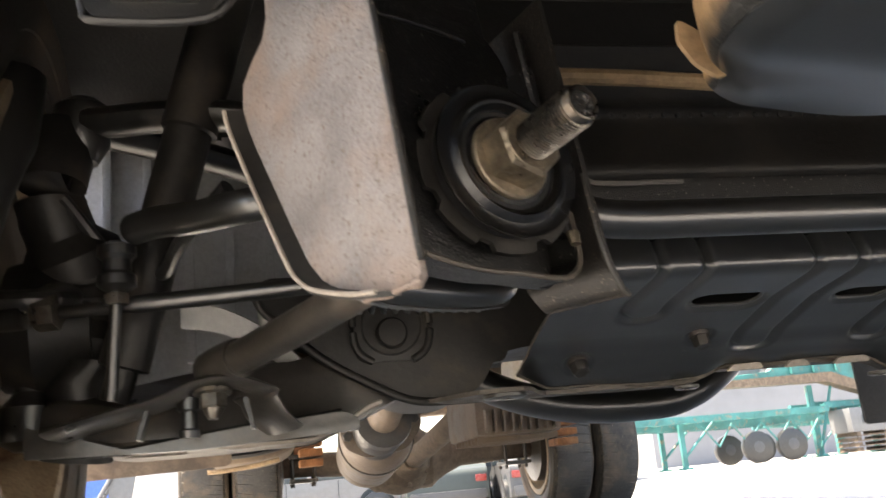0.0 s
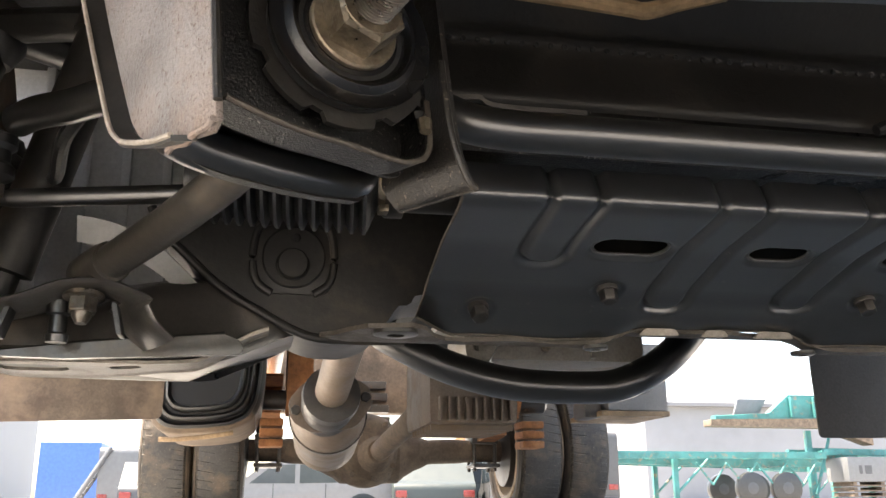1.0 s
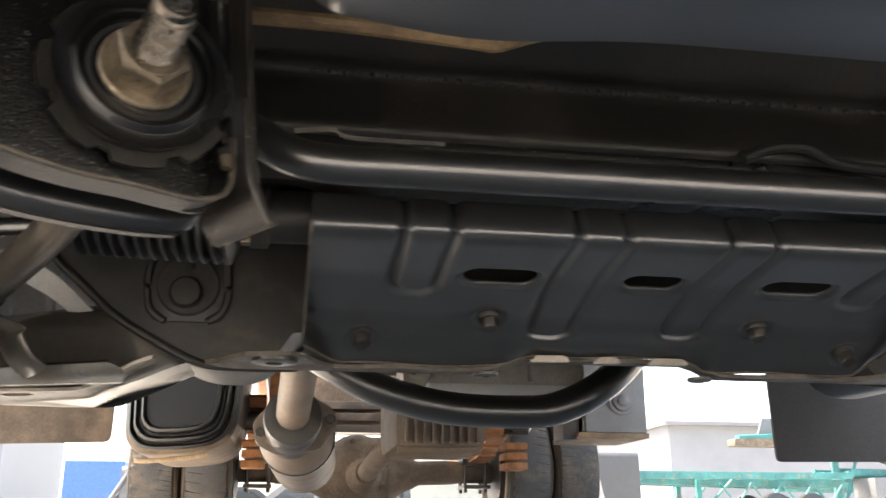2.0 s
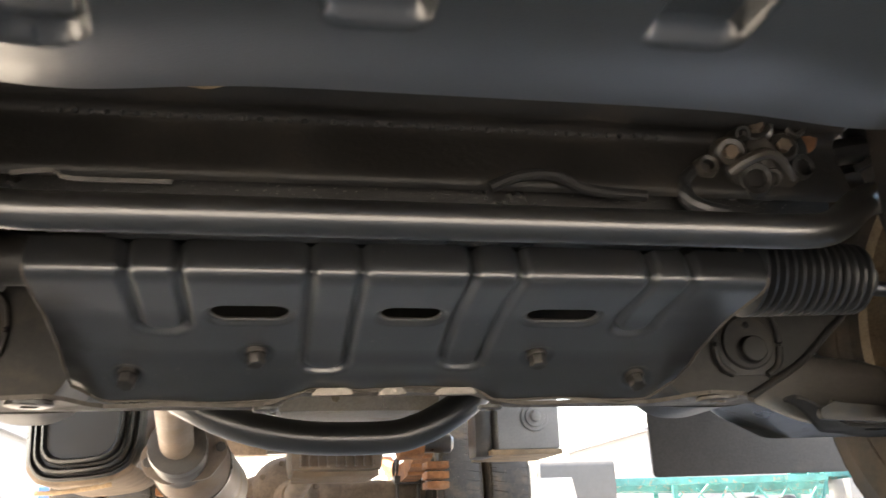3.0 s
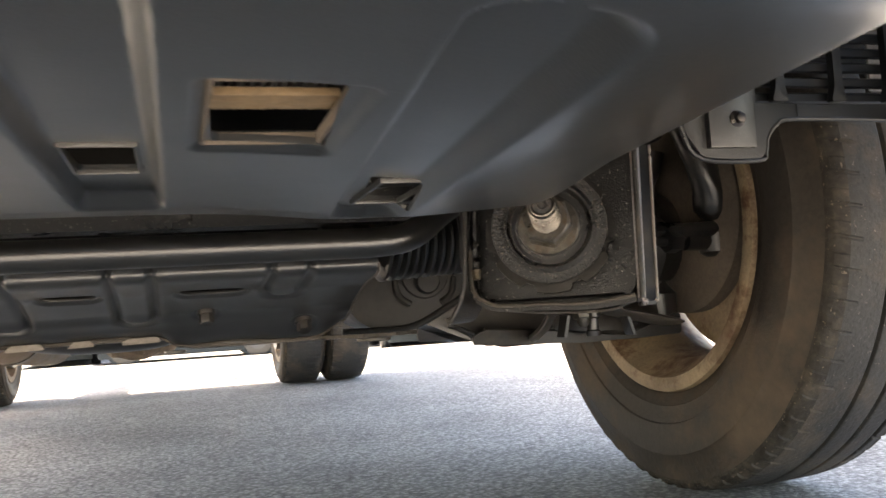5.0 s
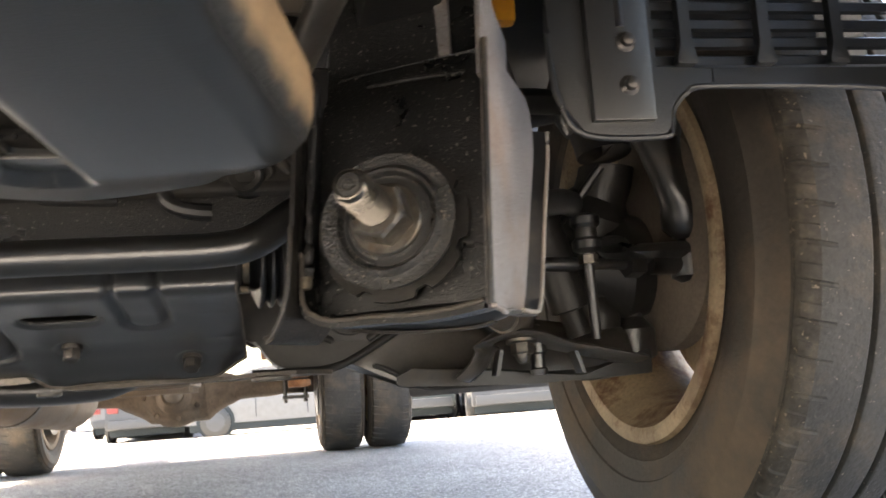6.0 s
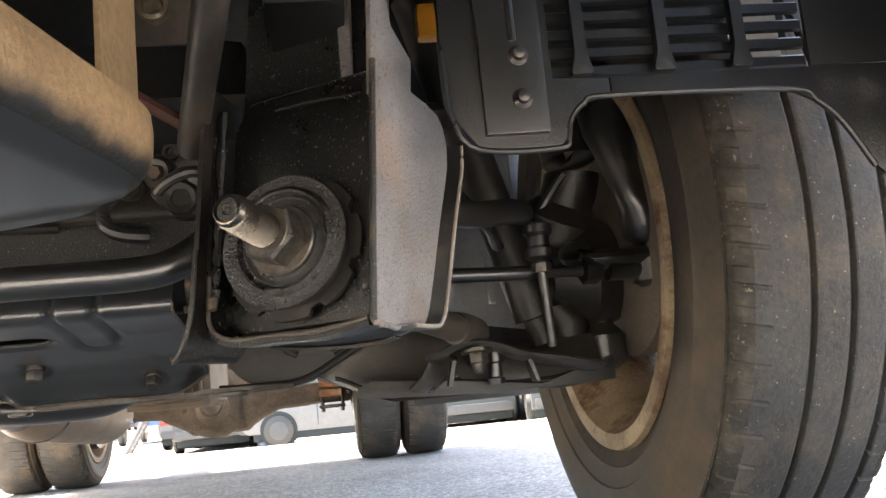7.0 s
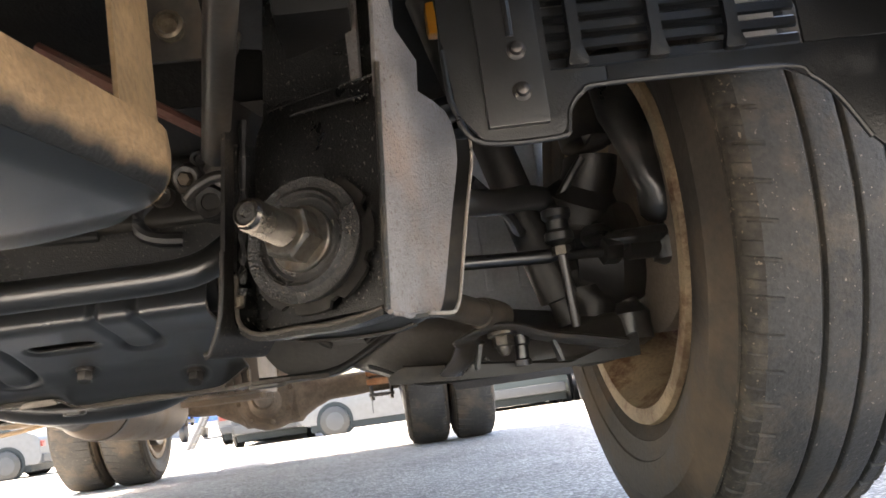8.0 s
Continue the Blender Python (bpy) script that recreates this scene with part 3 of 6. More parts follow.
GUARD_BOLTS = ((-0.243, 0.223), (-0.129, 0.190), (0.134, 0.193), (0.243, 0.226))
GUARD_SLOTS = ((-0.134, 0.1165, 0.0335, 0.0150), (0.002, 0.1165, 0.0275, 0.0138), (0.138, 0.1165, 0.0335, 0.0140))


def guard_depth(u, v):
    d = 0.0
    for c, hw, end in ((-0.206, 0.0195, 0.150), (-0.067, 0.0200, 0.222), (0.062, 0.0195, 0.215), (0.211, 0.0185, 0.148)):
        t = stadium(u, v, c, (end - 0.06) / 2, hw, (end + 0.06) / 2, 0.017)
        d += 0.0062 * math.exp(-(t / 0.0042) ** 2)
    for cu, cv in GUARD_BOLTS:
        d += 0.0022 * (1 - step(0.012, 0.018, math.hypot(u - cu, v - cv)))
    for cu, cv, hu, hv in GUARD_SLOTS:
        t = stadium(u, v, cu, cv, hu, hv, hv)
        d += 0.0034 * (1 - step(0.0, 0.006, t))
    return d


bm = bm_new()
pressed_sheet(bm, lin(-0.296, 0.296, 461), lin(0, 0.262, 197), guard_place, guard_normal, guard_depth,
              [(a, b, c, d, d) for a, b, c, d in GUARD_SLOTS], 0.0025)
guard = part_of("rack_guard", bm, GUARD, truck, "satin black pressed steel guard with ribs, oval slots and bolts")
for cu, cv in GUARD_BOLTS:
    p, nv = guard_place(cu, cv), guard_normal(cu, cv)
    bm = bm_new()
    turned(bm, p - nv * 0.004, nv, [(0, 0.0098), (0.005, 0.0098), (0.0062, 0.0092)], 24)
    hexnut(bm, p + nv * 0.0015, nv, 0.0145, 0.0105)
    turned(bm, p + nv * 0.0118, nv, [(0, 0.0060), (0.0006, 0.0058), (0.0002, 0.0030)], 16)
    part_of("bolt", bm, BOLTM, guard, "flanged hex bolt")

bm = bm_new()
sweep(bm, [guard_place(x, 0.262) + V(0, -0.001, -0.0005) for x in lin(-0.296, 0.296, 90)], 0.0013, 8)
part_of("lower_edge", bm, LIPM, guard, "worn lower edge")
for x in (-0.296, 0.296):
    bm = bm_new()
    sweep(bm, [guard_place(x, v) for v in lin(0.03, 0.262, 40)], 0.0013, 8)
    part_of("side_edge", bm, LIPM, guard, "worn side edge")
for cu, cv, hu, hv in GUARD_SLOTS:
    bm = bm_new()
    loop = []
    for i in range(49):
        a = 2 * math.pi * i / 48
        q = (cu + math.copysign(hu - hv, math.cos(a)) + hv * math.cos(a), cv + hv * math.sin(a))
        loop.append(guard_place(*q) - guard_normal(*q) * (guard_depth(*q) + 0.0006))
    sweep(bm, loop, 0.0017, 8, 1.0, (0, 0.7, 0.7))
    part_of("slot_lip", bm, SLOTM, guard, "smooth rolled slot lip")

# crossmember behind the guard with cam bolts and lower lip
bm = bm_new()
outer = [(k * x, z) for k, pts in ((-1, ((0.262, 0.302), (0.30, 0.296), (0.322, 0.262), (0.348, 0.250), (0.391, 0.250), (0.435, 0.272), (0.478, 0.297), (0.512, 0.328), (0.54, 0.355), (0.54, 0.385), (0.30, 0.385))), (1, ((0.30, 0.385), (0.54, 0.385), (0.54, 0.355), (0.512, 0.328), (0.478, 0.297), (0.435, 0.272), (0.391, 0.250), (0.348, 0.250), (0.322, 0.262), (0.30, 0.296), (0.262, 0.302)))) for x, z in pts]
plate(bm, rounded(outer, 0.03), (0, 1.355, 0), (1, 0, 0), (0, 0, 1), 0.120, 0.005)
crossmember = part_of("crossmember", bm, DARKBR, truck, "dirty black-brown suspension crossmember")
for s in (-1, 1):
    a, c = (0, -1, 0), V(s * 0.409, 1.234, 0.330 if s < 0 else 0.318)
    bm = bm_new()
    sweep(bm, smooth_path([V(s * x, 1.234, z) for x, z in ((0.545, 0.375), (0.535, 0.352), (0.512, 0.331), (0.478, 0.300), (0.437, 0.275), (0.393, 0.254), (0.348, 0.251), (0.30, 0.252))], 5), 0.0045, 10)
    part_of("edge_bead", bm, DARKBR, crossmember)
    bm = bm_new()
    plate(bm, rounded([(-0.034, -0.036), (0.034, -0.036), (0.040, -0.016), (0.040, 0.020), (0.030, 0.038), (-0.030, 0.038), (-0.040, 0.020), (-0.040, -0.016)], 0.012), c + V(0, 0.004, 0), (1, 0, 0), (0, 0, 1), 0.006, 0.002)
    part_of("cam_plate", bm, DARKBR, crossmember)
    for k in (-1, 1):
        bm = bm_new()
        sweep(bm, smooth_path([c + V(k * x, -0.003, z) for x, z in ((0.022, 0.037), (0.035, 0.026), (0.039, 0.0), (0.035, -0.024), (0.020, -0.036))], 5), 0.004, 10)
        part_of("cam_lip", bm, DARKBR, crossmember)
    bm = bm_new()
    turned(bm, c + V(0, -0.002, 0), a, [(0, 0.0305), (0.004, 0.0305), (0.0052, 0.029), (0.0052, 0.020)], 36)
    part_of("cam_disc", bm, DARKBR, crossmember, "dirty eccentric cam disc")
    # A raised black dot stands in for the shaded pin hole.
    bm = bm_new()
    turned(bm, c + V(-s * 0.002, -0.0068, 0.019), a, [(0, 0.004), (0.0015, 0.004), (0.002, 0.003)], 12)
    part_of("cam_pin_hole", bm, BLACKGRIT, crossmember)
    bm = bm_new()
    turned(bm, c + V(s * 0.001, -0.006, -0.009), a, [(0, 0.0165), (0.002, 0.0165), (0.003, 0.0150), (0.011, 0.0148), (0.0125, 0.0135), (0.0128, 0.006)], 36)
    part_of("cam_bolt", bm, DARKBR, crossmember, "dirty eccentric bolt head")
bm = bm_new()
lip = []
for x in lin(-0.385, 0.385, 60):
    z = 0.2635 - 0.0125 * step(0.085, 0.12, abs(x))
    lip.append((x, z))
f1 = [bm.verts.new((x, 1.184 - 0.055 * step(0.270, 0.305, abs(x)) + 0.055 * step(0.345, 0.385, abs(x)) + 0.010 * math.sin(x * 31) ** 2, z - 0.001)) for x, z in lip]
f2 = [bm.verts.new((x, 1.206 - 0.020 * step(0.36, 0.385, abs(x)), z - 0.002)) for x, z in lip]
f3 = [bm.verts.new((v.co.x, v.co.y, v.co.z - 0.004)) for v in f2]
f4 = [bm.verts.new((v.co.x, v.co.y, v.co.z - 0.004)) for v in f1]
for r1, r2 in ((f1, f2), (f2, f3), (f3, f4), (f4, f1)):
    for i in range(len(r1) - 1):
        bm.faces.new((r1[i], r1[i + 1], r2[i + 1], r2[i]))
part_of("lower_flange", bm, LIPM, crossmember, "bare dusty lower flange")
for x0, x1 in ((-0.078, -0.036), (-0.014, 0.016), (0.042, 0.086)):
    bm = bm_new()
    plate(bm, rounded([(x0, 0.0), (x1, 0.001), (x1 - 0.005, 0.0075), (x0 + 0.007, 0.007)], 0.003), (0, 1.186, 0.2555), (1, 0, 0), (0, -0.25, 0.97), 0.003, 0.0006)
    part_of("pale_tab", bm, PALELIP, crossmember, "pale worn tab under the guard")
for x, y, r in ((-0.321, 1.146, 0.020), (0.321, 1.146, 0.020), (-0.12, 1.192, 0.012), (0.10, 1.192, 0.012)):
    bm = bm_new()
    ring_body(bm, (x, y, 0.2450), (0, 0, -1), [(0, r), (0.003, r), (0.004, r * 0.82), (0.004, r * 0.4), (0, r * 0.4)], 30)
    part_of("drain_ring", bm, BROWN, crossmember)

# steering rack bellows and tie rods
for s in (-1, 1):
    bm = bm_new()
    pr = [(0, 0.020)]
    for i in range(13):
        x = 0.006 + i * 0.0098
        r = 0.041 - 0.0006 * i
        pr += [(x, r - 0.007), (x + 0.0034, r), (x + 0.0058, r), (x + 0.0094, r - 0.007)]
    pr += [(0.140, 0.018), (0.150, 0.014)]
    bx = 0.304 if s > 0 else 0.350
    turned(bm, (s * bx, 1.052, 0.347), (s, 0.09, -0.01), pr, 36)
    bellows = part_of("rack_bellows", bm, RUBBER, truck, "black ribbed rubber bellows")
    bm = bm_new()
    turned(bm, (s * 0.25, 1.050, 0.347), (s, 0.02, 0), [(0, 0.022), (bx - 0.272, 0.022), (bx - 0.270, 0.027), (bx - 0.256, 0.027), (bx - 0.252, 0.022), (bx - 0.246, 0.020)], 28)
    part_of("rack_tube", bm, DARKBR, bellows)
    bm = bm_new()
    ring_body(bm, (s * (bx - 0.006), 1.051, 0.347), (s, 0.09, -0.01), [(0, 0.0225), (0.006, 0.0225), (0.006, 0.0250), (0, 0.0250)], 28)
    box(bm, (s * (bx - 0.003), 1.040, 0.322), (0.008, 0.012, 0.006), bevel=0.001)
    part_of("hose_clip", bm, NUTM, bellows, "bright clip round the bellows")
    bm = bm_new()
    a, b = V(s * 0.40, 1.068, 0.344), V(s * 0.79, 1.158, 0.340)
    sweep(bm, [a, a.lerp(b, 0.62)], 0.0078, 16)
    sweep(bm, [a.lerp(b, 0.62), a.lerp(b, 0.64), a.lerp(b, 0.78)], [0.0078, 0.006, 0.006], 16)
    sweep(bm, [a.lerp(b, 0.86), a.lerp(b, 1.0)], 0.012, 16)
    tie_rod = part_of("tie_rod", bm, TUBE, truck, "black tie rod")
    bm = bm_new()
    hexnut(bm, a.lerp(b, 0.785), b - a, 0.026, 0.020)
    part_of("lock_nut", bm, ZINC if s < 0 else BLACK, tie_rod)
    bm = bm_new()
    turned(bm, b + V(0, 0, -0.02), (0, 0, 1), [(0, 0.012), (0.006, 0.022), (0.03, 0.022), (0.042, 0.012), (0.06, 0.010)], 24)
    part_of("ball_joint", bm, BLACK, tie_rod)

# radius rod brackets with bush, washer, nut and stud; the rod runs back to the lower arm
FACE_IN, FACE_OUT = (0.352, 0.832), (0.459, 0.757)     # inner and outer corner of the bracket's front rim
LEANX, LEANY = 0.080, 0.115                            # how far the bracket leans out and back for each metre of height
for s in (-1, 1):
    rise = 0.0 if s > 0 else 0.008
    A, B = V(s * FACE_IN[0], FACE_IN[1], 0), V(s * FACE_OUT[0], FACE_OUT[1], 0)
    u = (B - A).normalized()
    FL = (B - A).length
    nf = V(u.y, -u.x, 0) * s
    zb = 0.271 + rise
    W = V(0.4029, 0.8021, 0.3364) if s > 0 else V(-0.3943, 0.805, 0.3483)
    rod_dir = V(-0.441, -0.881, 0.171).normalized() if s > 0 else V(0.354, -0.930, 0.105).normalized()
    lean = Matrix(((1, 0, s * LEANX, -s * LEANX * 0.269), (0, 1, LEANY, -LEANY * 0.269), (0, 0, 1, 0), (0, 0, 0, 1)))

    def leaning(name, b, m, parent, label=""):
        bmesh.ops.transform(b, matrix=lean, verts=b.verts)
        return part_of(name, b, m, parent, label)

    def F(a, z, d=0.0):
        return A + u * a + V(0, 0, z) + nf * d

    def face_plate(outline, d, thick, bevel=0.0008):
        b = bm_new()
        if s > 0:
            return plate(b, outline, A + nf * d, u, (0, 0, 1), thick, bevel)
        return plate(b, [(-a, z) for a, z in outline], A + nf * d, -u, (0, 0, 1), thick, bevel)

    # the pan: a dark face set back behind a turned-forward rim
    bracket = leaning("radius_rod_bracket", face_plate(rounded([(-0.010, zb), (FL - 0.005, zb + 0.002), (FL - 0.005, 0.455), (0.01, 0.462), (-0.010, 0.44)], 0.018), -0.024, 0.004), GRITTY, truck, "gritty black welded radius rod bracket")
    rim_path = smooth_path([F(a, z, -0.022) for a, z in ((-0.011, 0.43), (-0.011, 0.36), (-0.011, zb + 0.028), (-0.0075, zb + 0.011), (0.003, zb + 0.003), (0.018, zb - 0.0005), (0.05, zb - 0.0008), (FL * 0.6, zb - 0.0022), (FL * 0.8, zb - 0.001), (FL - 0.004, zb + 0.002))], 5)
    bm = bm_new()
    ribbon(bm, rim_path, nf, 0.022, 0.0035)
    leaning("face_rim", bm, GRITTY, bracket, "worn turned-forward rim")
    bm = bm_new()
    sweep(bm, [p + nf * 0.0225 + V(0, 0, 0.0002 * math.sin(i * 1.9) + 0.0018) for i, p in enumerate(rim_path[8:])], 0.0017, 8)
    leaning("rim_edge", bm, LIPM, bracket, "worn bare edge of the rim")
    # inner flange, flared at the bottom into a foot
    flange = [(0.47, 0.0), (0.40, 0.0), (0.34, 0.0), (0.300, 0.001), (0.282, 0.004), (0.271, 0.0085), (0.2645, 0.0125), (0.263, 0.0165)]
    bm = bm_new()
    fl = smooth_path([F(-0.0125 - e, z + rise, 0.016) for z, e in flange], 5)
    back = [V(s * 0.26, 0.966, 0).lerp(-nf, step(0.315 + rise, 0.268 + rise, p.z)).normalized() for p in fl]
    tapered_ribbon(bm, fl, back, [0.074 - 0.011 * step(0.300 + rise, 0.262 + rise, p.z) ** 1.5 for p in fl], 0.0035)
    leaning("inner_flange", bm, FLANGEM, bracket, "flared inner flange with a worn foot")
    bm = bm_new()
    sweep(bm, [p + u * 0.0016 for p in fl[10:]], 0.0021, 8)
    sweep(bm, [fl[-1] - nf * k + V(0, 0, 0.001) for k in (0.0, 0.02, 0.04, 0.062)], 0.0016, 8)
    leaning("foot_edge", bm, FLANGEM, bracket, "worn edge of the foot")
    bm = bm_new()
    sweep(bm, smooth_path([F(-0.008, z + rise, -0.004 + 0.004 * (z < 0.30)) for z in (0.45, 0.40, 0.36, 0.335, 0.315, 0.302)], 4), [0.0035 + 0.0012 * math.sin(k * 2.3) for k in range(21)], 8)
    leaning("weld_bead", bm, GRITTY, bracket, "rough weld bead")
    bm = bm_new()
    sweep(bm, [F(-0.006, 0.304 + rise, 0.002), F(-0.005, 0.296 + rise, 0.003)], [0.0045, 0.0035], 8)
    leaning("weld_blob", bm, NUTM, bracket, "bright weld end")
    # dusty outer plate, folded back at an angle, with a dark turned lip
    c0 = B + V(s * 0.001, -0.001, 0)
    w = V(s * 0.5075, 0.8616, 0)
    od = V(w.y, -w.x, 0) * s
    if s > 0:
        rim = [(0.006, 0.2690), (0.030, 0.2690), (0.066, 0.2695), (0.076, 0.2730), (0.0835, 0.284), (0.0925, 0.311), (0.106, 0.353), (0.117, 0.383), (0.1225, 0.400), (0.1225, 0.418)]
        sl = [(0.0, 0.272)] + rim + [(0.1165, 0.432), (0.105, 0.4405), (0.085, 0.4445), (0.067, 0.446), (0.004, 0.4545), (0.0, 0.4545)]
    else:
        rim = [(0.006, 0.2650), (0.018, 0.2670), (0.040, 0.2705), (0.070, 0.2795), (0.083, 0.2870), (0.0925, 0.2985), (0.109, 0.334), (0.126, 0.373), (0.1385, 0.4035), (0.1420, 0.420)]
        sl = [(0.0, 0.270)] + rim + [(0.1385, 0.437), (0.124, 0.448), (0.108, 0.457), (0.100, 0.470), (0.097, 0.53), (0.0, 0.53)]
    bm = bm_new()
    plate(bm, sl, c0, w, (0, 0, 1), -0.004 * s, 0.0008)
    leaning("outer_plate", bm, SPECK, bracket, "speckled grey outer plate filmed with reddish dust")
    edge = smooth_path([c0 + w * a + V(0, 0, b) for a, b in rim[1:]], 6)
    flare = (od * 0.75 + w * 0.66).normalized()
    bm = bm_new()
    turn_out = 1 if (edge[4] - edge[0]).cross(flare).z < 0 else -1
    ribbon(bm, edge, flare, 0.0125, 0.003 * turn_out)
    leaning("plate_lip", bm, DARKBR, bracket, "dark turned lip with a worn bright edge")
    bm = bm_new()
    sweep(bm, [p + flare * 0.0125 for p in edge], 0.0015, 8)
    leaning("lip_edge", bm, PALELIP, bracket, "worn bright edge")
    # bottom fold between the plate and the face, crumpled at the front
    bm = bm_new()
    fold = [c0 + od * (0.0012 + 0.0008 * math.sin(k * 1.3)) + w * (0.046 - k * 0.0047) + V(0, 0, rim[1][1] - 0.0005 + 0.0007 * math.sin(k * 1.1) + 0.0030 * step(7, 10, k)) for k in range(11)]
    sweep(bm, smooth_path(fold, 4), 0.0019, 8)
    leaning("crumpled_fold", bm, SPECK, bracket, "crumpled fold at the plate's foot")
    bm = bm_new()
    sweep(bm, smooth_path([c0 + nf * 0.002 + V(0, 0, z) for z in (0.455, 0.40, 0.34, 0.30, 0.28, zb + 0.001)], 5), 0.0024, 8)
    leaning("front_edge", bm, FLANGEM, bracket, "worn front fold")
    # bottom rail and closed rear of the box
    leaning("rear_shell", face_plate(rounded([(0.0, zb + 0.008), (FL - 0.016, zb + 0.006), (FL - 0.016, 0.45), (0.0, 0.45)], 0.012), -0.080, 0.004), GRITTY, bracket)
    roll = smooth_path([F(a, z, -0.070) for a, z in ((-0.020, zb + 0.026), (-0.012, zb + 0.017), (0.006, zb + 0.011), (FL * 0.35, zb + 0.007), (FL * 0.68, zb + 0.006), (FL - 0.022, zb + 0.009), (FL - 0.012, zb + 0.014))], 6)
    bm = bm_new()
    sweep(bm, roll, [0.0115] * 3 + [0.0135] * (len(roll) - 7) + [0.0125, 0.011, 0.009, 0.006], 18)
    leaning("lower_roll", bm, TUBE, bracket, "glossy black rounded bottom edge")
    bm = bm_new()
    under = [p + V(0, 0.004, -0.0135 - 0.002 * math.exp(-((i - 5) / 2.5) ** 2)) for i, p in enumerate(roll[2:-6])]
    ribbon(bm, under, nf, 0.008, 0.002)
    leaning("roll_flange", bm, FLANGEM, bracket, "thin worn flange under the rolled edge")
    bm = bm_new()
    ribbon(bm, smooth_path([F(0.004, zb + 0.020, -0.072), F(0.004, zb + 0.020, -0.045), F(0.004, zb + 0.010, -0.028), F(0.004, zb + 0.003, -0.021)], 4), u, FL - 0.020, 0.003)
    leaning("bottom_web", bm, TUBE, bracket)
    # upright webs up to the frame
    topz = 0.452 if s > 0 else 0.49
    bm = bm_new()
    plate(bm, [(0, 0), (0.062, -0.012), (0.064, 0.045), (0.050, 0.052), (0.030, 0.062), (0.022, 0.085), (0.022, 0.27), (-0.004, 0.27)], c0 + w * 0.004 - od * 0.008 + V(0, 0, topz - 0.02), w, (0, 0, 1), 0.004 * s, 0.0008)
    leaning("frame_web", bm, SPECK, bracket, "grey speckled upright web")
    leaning("upper_web", face_plate([(-0.016, 0.395), (0.002, 0.40), (0.010, 0.456), (FL - 0.010, 0.450), (FL - 0.010, 0.68), (-0.016, 0.68)], -0.040, 0.004), GRITTY, bracket)
    bm = bm_new()
    ribbon(bm, smooth_path([F(0.004, 0.456, -0.042), F(0.004, 0.4575, -0.028), F(0.004, 0.455, -0.021)], 4), u, FL - 0.012, 0.003)
    leaning("top_fold", bm, GRITTY, bracket)
    bm = bm_new()
    sweep(bm, [F(0.030, 0.447, -0.0195), F(0.060, 0.4455, -0.0190), F(0.108, 0.442, -0.0195)], [0.0016, 0.0022, 0.0012], 8)
    leaning("pressed_line", bm, GRITTY, bracket)
    if s > 0:
        bm = bm_new()
        plate(bm, rounded([(0.083, 0.462), (0.092, 0.462), (0.086, 0.60), (0.070, 0.60)], 0.003), A + nf * -0.034, u, (0, 0, 1), 0.003)
        leaning("bright_strip", bm, SPECK, bracket, "pale bare strip above the face")
    # notched bush cup, rubber, dished washer, nut and stud
    side = rod_dir.orthogonal().normalized()
    oth = rod_dir.cross(side)
    turn_ = math.radians(20) * s
    pts_o = []
    for i in range(96):
        a = 2 * math.pi * i / 96 + turn_
        r = 0.0545 if (i % 12) not in (0, 1, 2) else 0.0495
        pts_o.append((r * math.cos(a), r * math.sin(a)))
    bm = bm_new()
    plate(bm, pts_o, W - rod_dir * 0.016, side, oth, 0.004, 0.0)
    part_of("notched_cup", bm, CUPM, bracket, "notched steel bush cup")
    bm = bm_new()
    turned(bm, W - rod_dir * 0.012, rod_dir, [(0, 0.0440), (0.001, 0.0455), (0.004, 0.0460), (0.007, 0.0450), (0.010, 0.042)], 60)
    part_of("rubber_bush", bm, RUBBER, bracket)
    bm = bm_new()
    turned(bm, W - rod_dir * 0.002, rod_dir, [(-0.0020, 0.0470), (0.0000, 0.0482), (0.0010, 0.0486), (0.0018, 0.0482), (0.0016, 0.0470), (0.0008, 0.0430), (0.0014, 0.0400), (0.0040, 0.0380), (0.0052, 0.0366), (0.0046, 0.0350), (0.0004, 0.0325), (-0.0004, 0.0295), (0.0004, 0.0270), (0.0004, 0.0160)], 96)
    part_of("dished_washer", bm, WASHM if s > 0 else WASHL, bracket, "large dished washer, gritty brown-black" if s > 0 else "large dished washer, oily black")
    bm = bm_new()
    turned(bm, W - rod_dir * 0.001, rod_dir, [(0, 0.0255), (0.0030, 0.0255), (0.0040, 0.0245), (0.0040, 0.018)], 40)
    part_of("flat_washer", bm, NUTM if s < 0 else ZINC, bracket, "worn flat washer")
    bm = bm_new()
    hexnut(bm, W + rod_dir * 0.003, rod_dir, 0.0365, 0.020)
    turned(bm, W + rod_dir * 0.0228, rod_dir, [(0, 0.0176), (0.0008, 0.0168), (0.0008, 0.0125)], 36)
    part_of("nut", bm, NUTM if s < 0 else ZINC, bracket, "worn zinc hex nut")
    bm = bm_new()
    pr = [(-0.01, 0.0110)]
    for i in range(19):
        x = 0.0235 + i * 0.0021
        pr += [(x, 0.0106), (x + 0.0007, 0.0122), (x + 0.0012, 0.0122), (x + 0.0019, 0.0106)]
    pr += [(0.0640, 0.0112), (0.0682, 0.0102), (0.0686, 0.0092), (0.0640, 0.0088), (0.0635, 0.0030)]
    turned(bm, W, rod_dir, pr, 36)
    part_of("threaded_stud", bm, THREAD, bracket, "threaded steel stud end")
    bm = bm_new()
    turned(bm, W + rod_dir * 0.0637, rod_dir, [(0, 0.0088), (0.0022, 0.0088), (0.0040, 0.0075), (0.0042, 0.0040), (0.0030, 0.0030)], 24)
    part_of("stud_tip", bm, WASHM, bracket, "black plug in the hollow end of the stud")
    bm = bm_new()
